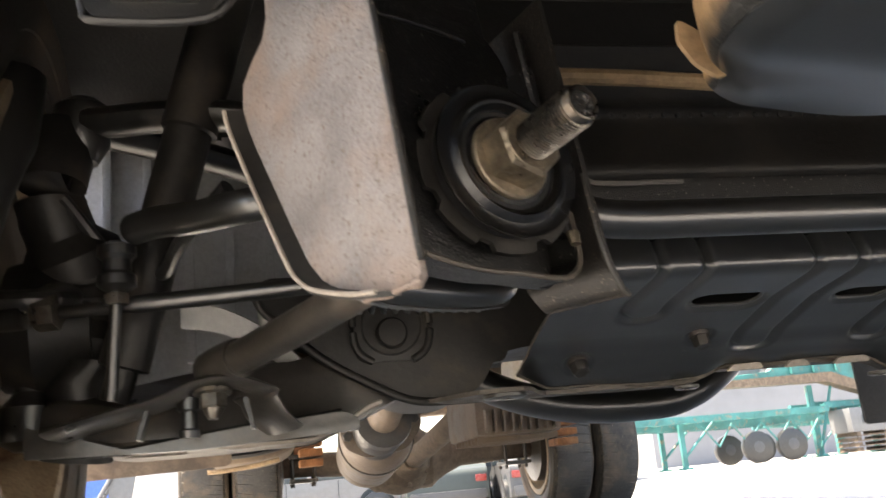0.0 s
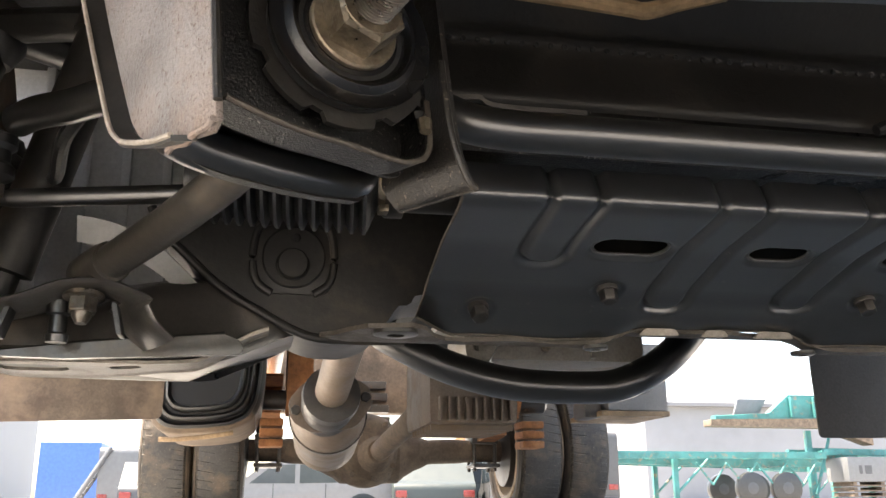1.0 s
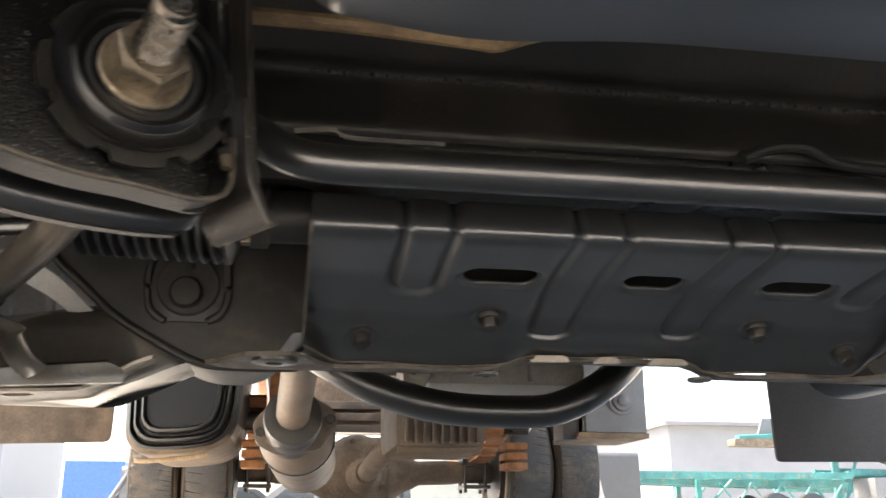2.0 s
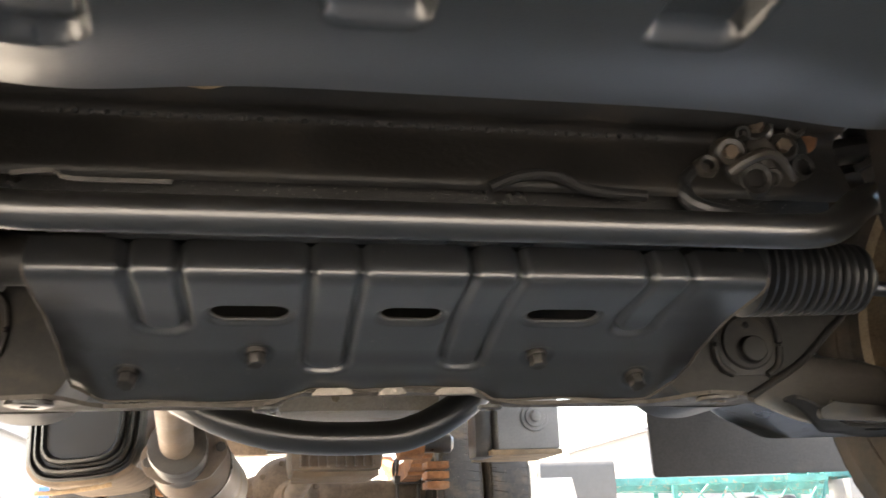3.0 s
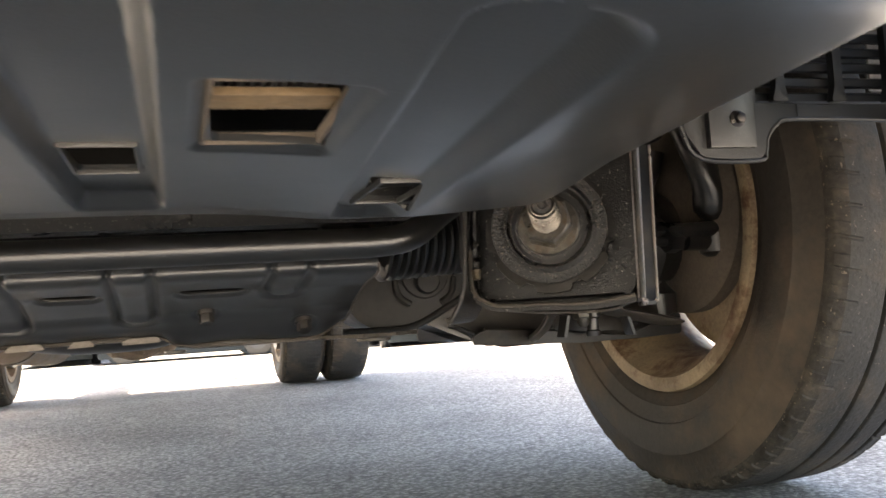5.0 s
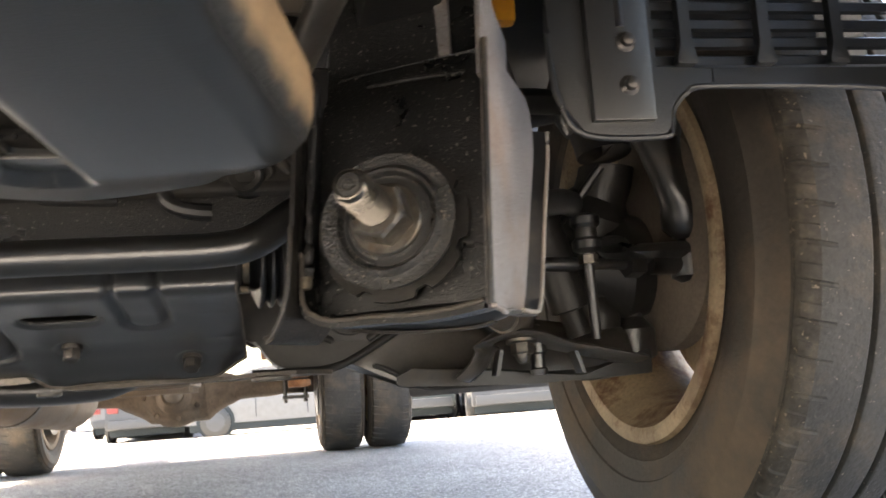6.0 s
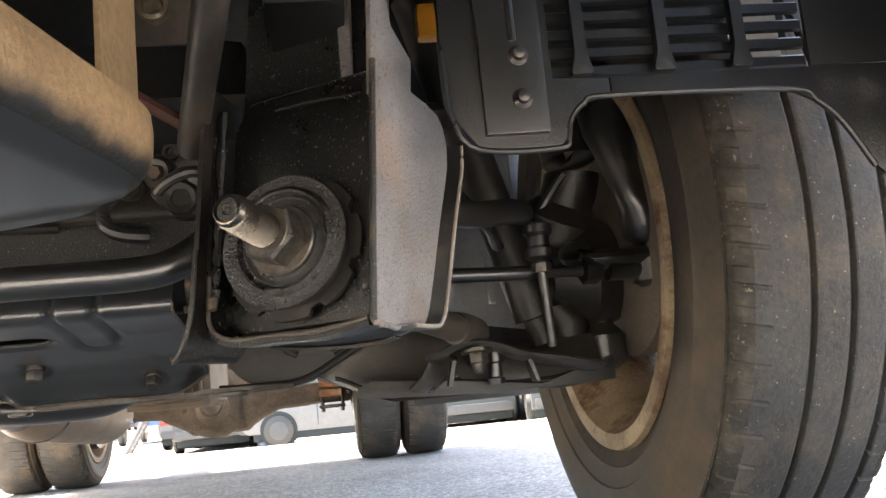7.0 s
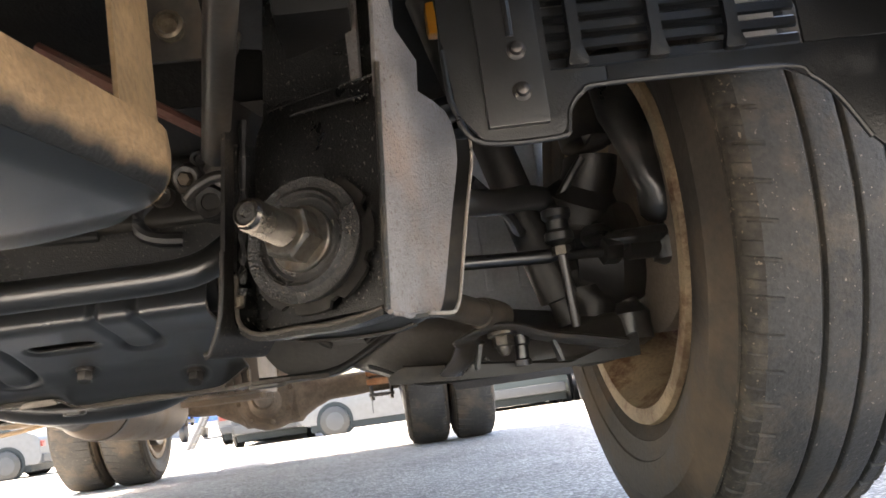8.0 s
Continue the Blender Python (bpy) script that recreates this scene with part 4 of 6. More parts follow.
    rod_pts = [W - rod_dir * 0.01, W - rod_dir * 0.08, V(s * 0.447, 0.930, 0.318), V(s * 0.492, 1.010, 0.304), V(s * 0.550, 1.100, 0.290), V(s * 0.582, 1.148, 0.284)]
    sweep(bm, smooth_path(rod_pts, 6), [0.0145] * 31, 22)
    rod = part_of("radius_rod", bm, BROWN, truck, "thick dirty radius rod running back to the lower arm")
    bm = bm_new()
    turned(bm, (s * 0.556, 1.108, 0.2885), (s * 0.55, 0.83, -0.09), [(0, 0.0168), (0.008, 0.0178), (0.030, 0.0180), (0.048, 0.0170), (0.056, 0.012)], 24)
    part_of("rod_end", bm, BROWN, rod, "dirty brown forged rod end")

# steering rack housing across the truck, above and behind the guard
bm = bm_new()
turned(bm, (-0.25, 1.105, 0.372), (1, 0, 0), [(0, 0.020), (0.01, 0.030), (0.06, 0.030), (0.07, 0.025), (0.43, 0.025), (0.44, 0.032), (0.49, 0.032), (0.50, 0.020)], 24)
part_of("rack_housing", bm, BLACKGRIT, truck, "dirty black steering rack housing")

# lower control arms: pressed channel with a flanged, holed underside and a clamp seat for the radius rod
for s in (-1, 1):
    bm = bm_new()
    ol = rounded([(0.40, 1.250), (0.475, 1.240), (0.545, 1.195), (0.66, 1.19), (0.745, 1.235), (0.765, 1.275), (0.745, 1.315), (0.66, 1.34), (0.52, 1.36), (0.40, 1.34)], 0.035)
    secs = []
    for lift_, grow in ((0.0, 0.004), (0.004, 0.006), (0.008, 0.0), (0.030, -0.004), (0.038, -0.012), (0.040, -0.020)):
        ring = []
        for x, y in ol:
            dx, dy = x - 0.585, y - 1.265
            dl = math.hypot(dx, dy)
            z = 0.224 + 0.040 * step(0.50, 0.38, x) + 0.018 * step(0.66, 0.77, x)
            ring.append(bm.verts.new((s * (x + dx / dl * grow), y + dy / dl * grow, z + lift_ * (1 + 0.9 * step(0.62, 0.50, x)))))
        secs.append(ring)
    for a, b in zip(secs, secs[1:]):
        for i in range(len(a)):
            bm.faces.new((a[i], a[(i + 1) % len(a)], b[(i + 1) % len(a)], b[i]))
    bm.faces.new(secs[0][::-1])
    bm.faces.new(secs[-1])
    arm = part_of("lower_arm", bm, ARMM, truck, "stamped dirty black lower control arm")
    bm = bm_new()
    pressed_sheet(bm, lin(0.43, 0.735, 62), lin(-0.045, 0.045, 20), lambda u, v: V(s * u, 1.260 - 0.030 * step(0.60, 0.50, u) - 0.035 * step(0.52, 0.44, u) + v * (1.25 - 0.45 * step(0.64, 0.73, u) - 0.55 * step(0.60, 0.52, u) - 0.40 * step(0.52, 0.43, u)), 0.2215 + 0.030 * step(0.50, 0.42, u) + 0.016 * step(0.66, 0.75, u)), lambda u, v: V(0, 0, -1), lambda u, v: -0.002 * math.exp(-((abs(v) - 0.043) / 0.004) ** 2), [(0.641, -0.004, 0.031, 0.017, 0.015), (0.558, -0.006, 0.015, 0.010, 0.0095)], 0.003)
    # The left flange is pale, the right one near black.
    part_of("arm_flange", bm, PALELIP if s < 0 else BLACKGRIT, arm, "underside flange with oval holes, pale on the left, near black on the right")
    bm = bm_new()
    sweep(bm, [p + V(0, 0.036, 0) for p in smooth_path([V(s * 0.71, 1.125, 0.239), V(s * 0.654, 1.112, 0.2515), V(s * 0.622, 1.108, 0.259), V(s * 0.595, 1.106, 0.270), V(s * 0.569, 1.105, 0.2735), V(s * 0.549, 1.106, 0.268), V(s * 0.5425, 1.109, 0.256), V(s * 0.535, 1.113, 0.242), V(s * 0.522, 1.12, 0.230)], 6)], 0.034, 20, 0.16, (0, 0, 1))
    part_of("rod_seat", bm, ARMM, arm, "arched clamp seat")
    bm = bm_new()
    plate(bm, rounded([(0.452, 0.226), (0.60, 0.219), (0.74, 0.222), (0.74, 0.250), (0.657, 0.224), (0.594, 0.232), (0.547, 0.237), (0.467, 0.2435), (0.452, 0.237)], 0.004), (0, 1.184, 0), (s, 0, 0), (0, 0, 1), 0.008 * s, 0.002)
    # The left web is lighter than the right one.
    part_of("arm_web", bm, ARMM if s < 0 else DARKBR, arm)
    bm = bm_new()
    sweep(bm, smooth_path([V(s * x, 1.181, z) for x, z in ((0.74, 0.226), (0.657, 0.223), (0.594, 0.231), (0.547, 0.236), (0.490, 0.2405), (0.468, 0.243))], 5), 0.0038, 10)
    part_of("web_bead", bm, DARKBR, arm, "glossy rolled bead")
    bm = bm_new()
    turned(bm, (s * 0.580, 1.135, 0.266), (0, -0.12, -1), [(0, 0.0165), (0.0035, 0.0165), (0.0045, 0.015)], 24)
    hexnut(bm, (s * 0.580, 1.1345, 0.262), (0, -0.12, -1), 0.021, 0.012)
    turned(bm, (s * 0.580, 1.133, 0.250), (0, -0.12, -1), [(0, 0.0085), (0.004, 0.0075), (0.009, 0.0045)], 16)
    part_of("arm_bolt", bm, ZINC, arm, "greasy clamp nut")
    bm = bm_new()
    turned(bm, (s * 0.601, 1.15, 0.262), (0, 0, -1), [(0, 0.0105), (0.010, 0.0105), (0.012, 0.0075), (0.026, 0.0075), (0.028, 0.0095), (0.034, 0.0085)], 18)
    part_of("arm_stud", bm, BLACK, arm)
    for x0, x1, z0, z1 in ((0.553, 0.546, 0.256, 0.230), (0.632, 0.638, 0.250, 0.227)):
        bm = bm_new()
        plate(bm, rounded([(x0 - 0.002, z0), (x0 + 0.002, z0), (x1 + 0.003, z1), (x1 - 0.001, z1)], 0.001), (0, 1.135, 0), (s, 0, 0), (0, 0, 1), 0.022 * s, 0.001)
        part_of("arm_rib", bm, RUBBER, arm)
    # pale inner apron behind the suspension
    bm = bm_new()
    plate(bm, rounded([(0.47, 0.345), (0.60, 0.335), (0.80, 0.30), (0.82, 0.76), (0.47, 0.76)], 0.01), (0, 1.62, 0), (s, 0, 0), (0, 0, 1), 0.004 * s)
    apron = part_of("inner_apron", bm, PALEAPRON, truck, "pale grey ribbed panel behind the suspension")
    for x0 in (0.52, 0.575, 0.63, 0.685, 0.74):
        bm = bm_new()
        box(bm, (s * x0, 1.612, 0.54), (0.012, 0.016, 0.36), bevel=0.003)
        part_of("rib", bm, PALEAPRON, apron)
    bm = bm_new()
    box(bm, (s * 0.67, 1.60, 0.715), (0.26, 0.05, 0.03), bevel=0.005)
    part_of("ledge", bm, PALEAPRON, apron)
    # Added tan box paints the sunlit outside that the closed arch hides.
    bm = bm_new()
    box(bm, (s * 0.655, 1.52, 0.72), (0.09, 0.06, 0.16), bevel=0.01)
    part_of("sunlit_gap_box", bm, TANSTEEL, truck, "tan box standing in for the sunlit yard past the arch")
bm = bm_new()
ribbon(bm, smooth_path([V(-0.615, 1.25, 0.368), V(-0.575, 1.25, 0.360), V(-0.535, 1.25, 0.338), V(-0.500, 1.25, 0.305)], 6), (0, 0.35, -0.93), 0.026, 0.003)
part_of("pale_curved_strip", bm, PALEGREY, truck, "pale curved metal strip")
# front wheels
def tyre_mesh(bm, c, axis, R, r, width, pitches, grooves, n_sub=4):
    """A road tyre: profile across the tread, with ribs, grooves and sideways cuts at the shoulders."""
    axis = Vector(axis).normalized()
    f = V(-axis.y, axis.x, 0).normalized()
    up = axis.cross(f)
    up = up if up.z > 0 else -up
    w = width / 2
    prof_t = [(-w * 0.62, r - 0.004, 0), (-w * 0.70, r + 0.004, 0), (-w * 0.80, r + 0.012, 0), (-w * 0.90, r + (R - r) * 0.22, 0), (-w * 0.925, r + (R - r) * 0.235, 0), (-w * 0.94, r + (R - r) * 0.28, 0), (-w * 0.99, r + (R - r) * 0.38, 0), (-w * 1.01, r + (R - r) * 0.39, 0), (-w * 1.05, r + (R - r) * 0.50, 0), (-w * 1.03, r + (R - r) * 0.66, 0), (-w * 1.005, r + (R - r) * 0.68, 0), (-w * 0.96, r + (R - r) * 0.80, 0), (-w * 0.905, R - 0.017, 0), (-w * 0.897, R - 0.0135, 0), (-w * 0.883, R - 0.0150, 0), (-w * 0.86, R - 0.008, 1)]
    edges = [-w * 0.82] + [g for c0 in grooves for g in (c0 * w - 0.0035, c0 * w + 0.0035)] + [w * 0.82]
    for i in range(0, len(edges), 2):
        a, b = edges[i], edges[i + 1]
        sh = 1 if i in (0, len(edges) - 2) else 0
        zz = lambda x: R - 0.006 * (abs(x) / w) ** 2.5
        prof_t += [(a, zz(a) - 0.0008, sh), (a + 0.0015, zz(a), sh)] + [(a + (b - a) * f, zz(a + (b - a) * f), sh if sh else (2 if f in (0.45, 0.6) else 0)) for f in (0.2, 0.45, 0.6, 0.85)] + [(b - 0.0015, zz(b), sh), (b, zz(b) - 0.0008, sh)]
        if i + 2 < len(edges):
            prof_t += [(b + 0.0012, R - 0.008, 0), (edges[i + 2] - 0.0012, R - 0.008, 0)]
    prof_t += [(-x, q, k) for x, q, k in prof_t[15::-1]]
    cols = []
    for i in range(pitches):
        a0 = 2 * math.pi * i / pitches
        da = 2 * math.pi / pitches
        g = 0.0011 / R
        cols += [(a0, 0), (a0 + da * 0.36, 0), (a0 + da * 0.40, 1), (a0 + da * 0.40 + 1.6 * g, 1), (a0 + da * 0.46 + 1.6 * g, 2), (a0 + da * 0.95, 2)]
    rings = []
    for a, cut in cols:
        ring = []
        for x, q, k in prof_t:
            aa, qq = a, q
            aa += 0.5 * (abs(x) - w * 0.6) * (1 if x > 0 else -1)
            if cut == 1 and k == 1 and w * 0.56 < abs(x) < w * 0.87:
                qq -= 0.0034
            if cut == 2 and k == 1 and abs(x) > w * 0.80:
                qq -= 0.0030
            ring.append(bm.verts.new(Vector(c) + axis * x + qq * (math.cos(aa) * f + math.sin(aa) * up)))
        rings.append(ring)
    k = len(prof_t)
    for i in range(len(rings)):
        a, b = rings[i], rings[(i + 1) % len(rings)]
        for j in range(k - 1):
            bm.faces.new((a[j], a[j + 1], b[j + 1], b[j]))
    return bm


def wheel(name, c, axis, R, r, width, pitches, grooves, rim_depth, label, rim_mat):
    """axis points outward; the rim's open inner side faces the truck's middle."""
    bm = bm_new()
    tyre_mesh(bm, c, axis, R, r, width, pitches, grooves)
    a = Vector(axis).normalized()
    bm.faces.ensure_lookup_table()
    cc = Vector(c)
    for f_ in bm.faces:
        q = f_.calc_center_median() - cc
        rad = (q - a * q.dot(a)).length
        if rad > R - 0.018:
            f_.material_index = 2 if abs(q.dot(a)) > width * 0.37 else 1
    wh = part(name, bm, TYRE, truck, label, angle=28)
    wh.data.materials.append(TREAD)
    wh.data.materials.append(SHOULDER)
    bm = bm_new()
    w = width * 0.40
    ring_body(bm, c, a, [(-w - 0.004, r + 0.018), (-w - 0.011, r + 0.016), (-w - 0.013, r + 0.008), (-w - 0.010, r - 0.003), (-w + 0.006, r - 0.009), (-w + 0.03, r - 0.026), (0.0, r - 0.036), (w - 0.03, r - 0.022), (w - 0.005, r - 0.006), (w + 0.004, r + 0.006), (w, r + 0.002), (w - 0.03, r - 0.014), (0.0, r - 0.028), (-w + 0.03, r - 0.022), (-w, r - 0.002)], 96)
    part("rim", bm, rim_mat, wh, "dusty steel rim")
    bm = bm_new()
    turned(bm, Vector(c) + a * rim_depth, a, [(0, r - 0.032), (0.004, r - 0.032), (0.03, r * 0.62), (0.018, r * 0.36), (0.018, 0.02)], 72)
    part("wheel_disc", bm, rim_mat, wh)
    return wh


YAW = radians(2.5)
for s in (-1, 1):
    ax = V(s * math.cos(YAW), math.sin(YAW), 0) if s > 0 else V(-math.cos(YAW), -math.sin(YAW), 0)
    c = V(s * 0.846, 1.275, 0.354)
    wheel("front_wheel", c, ax, 0.370, 0.216, 0.20, 66, (-0.16, 0.22, 0.58), 0.045, "dusty steered front wheel with worn tread", RIMM)
    # hub, knuckle, brake plate
    bm = bm_new()
    turned(bm, c + ax * -0.072 + V(0, -0.035, 0.03), ax, [(0, 0.05), (0.003, 0.085), (0.006, 0.090), (0.004, 0.128), (0.010, 0.138), (0.03, 0.138), (0.03, 0.09)], 56)
    part_of("brake_backplate", bm, BEIGE, truck, "dusty brown brake backing plate")
    bm = bm_new()
    sweep(bm, smooth_path([c + V(-s * 0.13, 0.0, -0.13), c + V(-s * 0.14, -0.01, -0.04), c + V(-s * 0.135, 0, 0.04), c + V(-s * 0.11, -0.03, 0.12), c + V(-s * 0.12, -0.01, 0.20)], 5), [0.034] * 8 + [0.05] * 5 + [0.034] * 8, 16)
    turned(bm, c + V(-s * 0.15, 0, 0), (s, 0, 0), [(0, 0.05), (0.05, 0.07), (0.09, 0.06)], 24)
    part_of("steering_knuckle", bm, DARKBR, truck)
    bm = bm_new()
    sweep(bm, smooth_path([c + V(-s * 0.125, -0.06, 0.02), c + V(-s * 0.13, -0.12, 0.0), V(s * 0.79, 1.158, 0.355)], 5), 0.02, 12, 0.6)
    part_of("steering_arm", bm, MATTBLACK, truck)
    bm = bm_new()
    sweep(bm, smooth_path([c + V(-s * 0.085, -0.10, 0.22), c + V(-s * 0.080, -0.12, 0.13), c + V(-s * 0.070, -0.13, 0.06), c + V(-s * 0.062, -0.125, 0.015)], 5), [0.036] * 5 + [0.031, 0.029, 0.027, 0.026, 0.026] + [0.024] * 4 + [0.019, 0.012], 16, 0.8)
    part_of("brake_caliper", bm, MATTBLACK, truck, "black brake caliper")
    # damper and spring leg
    bm = bm_new()
    a, b = V(s * 0.672, 1.215, 0.27), V(s * 0.548, 1.20, 0.72)
    d = b - a
    turned(bm, a, d, [(0, 0.014), (0.03, 0.014), (0.032, 0.0235), (0.27, 0.0235), (0.272, 0.028), (d.length, 0.028)], 24)
    part_of("shock_absorber", bm, DARKBR, truck, "black tubular shock absorber")
    bm = bm_new()
    sweep(bm, smooth_path([V(s * 0.42, 1.18, 0.50), V(s * 0.56, 1.20, 0.545), V(s * 0.70, 1.25, 0.56)], 6), 0.022, 14, 0.7)
    sweep(bm, smooth_path([V(s * 0.42, 1.38, 0.50), V(s * 0.56, 1.34, 0.545), V(s * 0.70, 1.27, 0.56)], 6), 0.022, 14, 0.7)
    turned(bm, (s * 0.71, 1.26, 0.52), (0, 0, 1), [(0, 0.016), (0.02, 0.028), (0.06, 0.028), (0.07, 0.015)], 20)
    part_of("upper_arm", bm, MATTBLACK, truck)
    bm = bm_new()
    sweep(bm, smooth_path([V(s * 0.56, 1.05, 0.42), V(s * 0.60, 1.10, 0.39), V(s * 0.63, 1.20, 0.385), V(s * 0.68, 1.24, 0.42), V(s * 0.72, 1.22, 0.47)], 6), 0.0065, 10)
    part_of("brake_hose", bm, RUBBER, truck)
    bm = bm_new()
    turned(bm, (s * 0.755, 1.26, 0.235), (0, 0, 1), [(0, 0.014), (0.008, 0.027), (0.04, 0.027), (0.055, 0.014), (0.07, 0.013)], 24)
    part_of("lower_ball_joint", bm, MATTBLACK, truck)

# wheel arch liners and front slotted shields
for s in (-1, 1):
    up = 0.003 if s > 0 else 0.042
    dx = 0.005 if s > 0 else 0.020
    YL = 0.792

    def lp(x, z):
        return (s * (x + dx), z + up)

    ol = [(0.520, 0.70), (0.519, 0.46), (0.524, 0.409), (0.541, 0.386), (0.598, 0.384), (0.605, 0.391), (0.608, 0.404), (0.619, 0.416), (0.640, 0.421)]
    bm = bm_new()
    plate(bm, [lp(x, z) for x, z in ol] + [lp(0.640, 0.434), lp(0.597, 0.434), lp(0.597, 0.70)], (0, YL, 0), (1, 0, 0), (0, 0, 1), 0.004, 0.001)
    liner = part_of("wheel_liner", bm, PLASTIC, truck, "black plastic wheel-arch shield with slots and two bolts")
    bm = bm_new()
    plate(bm, [lp(0.6405, 0.421), lp(0.775, 0.418), lp(0.797, 0.408), lp(0.815, 0.390), lp(0.835, 0.355), lp(0.86, 0.33), lp(0.93, 0.33), lp(0.93, 0.434), lp(0.6405, 0.434)], (0, YL, 0), (1, 0, 0), (0, 0, 1), 0.004, 0.001)
    part_of("lower_band", bm, PLASTIC, liner)
    bm = bm_new()
    plate(bm, [lp(0.796, 0.4345), lp(0.93, 0.4345), lp(0.93, 0.70), lp(0.796, 0.70)], (0, YL, 0), (1, 0, 0), (0, 0, 1), 0.004, 0.001)
    part_of("outer_band", bm, PLASTIC, liner)
    for i in range(17):
        bm = bm_new()
        z0 = 0.4365 + up + i * 0.0141
        ribbon(bm, [V(lp(0.5975, 0)[0], YL + 0.004, z0 - 0.0005), V(lp(0.5975, 0)[0], YL + 0.001, z0 + 0.001), V(lp(0.5975, 0)[0], YL + 0.0015, z0 + 0.0078), V(lp(0.5975, 0)[0], YL + 0.004, z0 + 0.0096), V(lp(0.5975, 0)[0], YL + 0.012, z0 + 0.0102)], (s, 0, 0), 0.198, 0.002)
        part_of("slat", bm, PLASTIC, liner)
    for x in (0.619, 0.681, 0.740):
        bm = bm_new()
        plate(bm, rounded([(-0.009, 0.4345), (0.009, 0.4345), (0.0045, 0.449), (0.0045, 0.69), (-0.0045, 0.69), (-0.0045, 0.449)], 0.004), (s * (x + dx), YL - 0.004, up), (1, 0, 0), (0, 0, 1), 0.008, 0.001)
        part_of("slat_bar", bm, PLASTIC, liner)
    # Plain black sheet closing the space behind the slats.
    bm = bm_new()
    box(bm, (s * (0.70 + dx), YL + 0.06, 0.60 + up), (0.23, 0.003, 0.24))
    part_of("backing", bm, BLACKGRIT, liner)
    bm = bm_new()
    box(bm, (s * (0.772 + dx), YL + 0.03, 0.565 + up), (0.040, 0.003, 0.22))
    part_of("pale_tab", bm, PALEGREY, liner, "pale tab seen through the slots")
    bm = bm_new()
    sweep(bm, smooth_path([V(lp(x, z)[0], YL - 0.002, z + up) for x, z in ol + [(0.775, 0.418), (0.797, 0.408), (0.815, 0.390), (0.835, 0.355)]], 4), 0.0026, 8)
    part_of("rolled_edge", bm, PLASTIC, liner)
    bm = bm_new()
    box(bm, (s * (0.568 + dx), YL - 0.007, 0.505 + up), (0.046, 0.008, 0.222), bevel=0.0015)
    sweep(bm, [(s * (0.570 + dx), YL - 0.011, 0.462 + up), (s * (0.570 + dx), YL - 0.011, 0.60 + up)], 0.003, 8)
    part_of("mounting_strip", bm, BLACK, liner)
    for z in (0.419, 0.451):
        bm = bm_new()
        turned(bm, (s * (0.573 + dx), YL - 0.010, z + up), (0, -1, 0), [(0, 0.0075), (0.002, 0.0075), (0.0035, 0.005), (0.008, 0.0042), (0.009, 0.002)], 16)
        part_of("bolt", bm, BOLTM, liner, "small worn bolt")
    # arch over the wheel
    bm = bm_new()
    arch = [V(s * 0.62, 1.272 + 0.455 * math.cos(a), 0.366 + 0.44 * math.sin(a)) for a in lin(math.radians(158), math.radians(80), 16)]
    ribbon(bm, arch, (s, 0, 0), 0.34, 0.004)
    part_of("arch_liner", bm, BLACKGRIT, truck)
    # corner of the bumper beyond the shield
    bm = bm_new()
    ribbon(bm, smooth_path([V(s * 0.93, 0.80, 0.36), V(s * 0.93, 0.70, 0.36), V(s * 0.90, 0.58, 0.37), V(s * 0.84, 0.50, 0.39)], 6), (0, 0, 1), 0.30, 0.005)
    part_of("bumper_corner", bm, DARKCAR, truck, "dark painted bumper corner")

# frame rails, cab floor and closing bodywork
for s in (-1, 1):
    bm = bm_new()
    box(bm, (s * 0.43, 1.62, 0.56), (0.06, 1.66, 0.11), bevel=0.008)
    box(bm, (s * 0.40, 3.55, 0.60), (0.06, 2.3, 0.13), bevel=0.008)
    part_of("frame_rail", bm, BLACK, truck, "black chassis rail")
bm = bm_new()
box(bm, (0, 1.15, 0.70), (1.70, 1.9, 0.03), bevel=0.01)
part_of("cab_floor", bm, BLACKGRIT, truck)
# The cab shell is out of view, added to cast the truck's shadow.
bm = bm_new()
box(bm, (0, 1.05, 1.34), (1.66, 1.6, 1.25), bevel=0.08)
part_of("cab", bm, WHITE, truck, "white truck cab")
bm = bm_new()
ribbon(bm, [V(-0.84, 0.42, 0.40), V(-0.60, 0.20, 0.38), V(0, 0.10, 0.377), V(0.60, 0.20, 0.38), V(0.84, 0.42, 0.40)], (0, 0, 1), 0.34, 0.006)
part_of("front_bumper", bm, DARKCAR, truck)
# The unseen bed is sized by where its shadow should end.
bm = bm_new()
box(bm, (0, 3.05, 0.86), (1.68, 2.05, 0.14), bevel=0.01)
box(bm, (0, 3.05, 1.1), (1.70, 2.07, 0.34), bevel=0.01)
part_of("cargo_bed", bm, WHITE, truck)

# dark cross beams under the radiator
bm = bm_new()
ribbon(bm, smooth_path([V(-0.40, 1.000, 0.400), V(-0.40, 0.995, 0.408), V(-0.40, 1.005, 0.435), V(-0.40, 1.012, 0.458), V(-0.40, 1.006, 0.466), V(-0.40, 0.990, 0.470), V(-0.40, 0.96, 0.50)], 4), (1, 0, 0), 0.80, 0.004)
beam = part_of("front_beam", bm, BEAMM, truck, "dirty brown spot-welded cross beam")
for i in range(44):
    bm = bm_new()
    turned(bm, (-0.30 + i * 0.0122, 1.0095, 0.4605), (0, -1, -0.2), [(0, 0.0026), (0.0012, 0.0022), (0.0016, 0.0010)], 8)
    part_of("spot_weld", bm, BLACKGRIT, beam)
bm = bm_new()
box(bm, (0, 1.035, 0.398), (0.78, 0.04, 0.064), bevel=0.006)
part_of("lower_beam", bm, GRITTY, truck)
bm = bm_new()
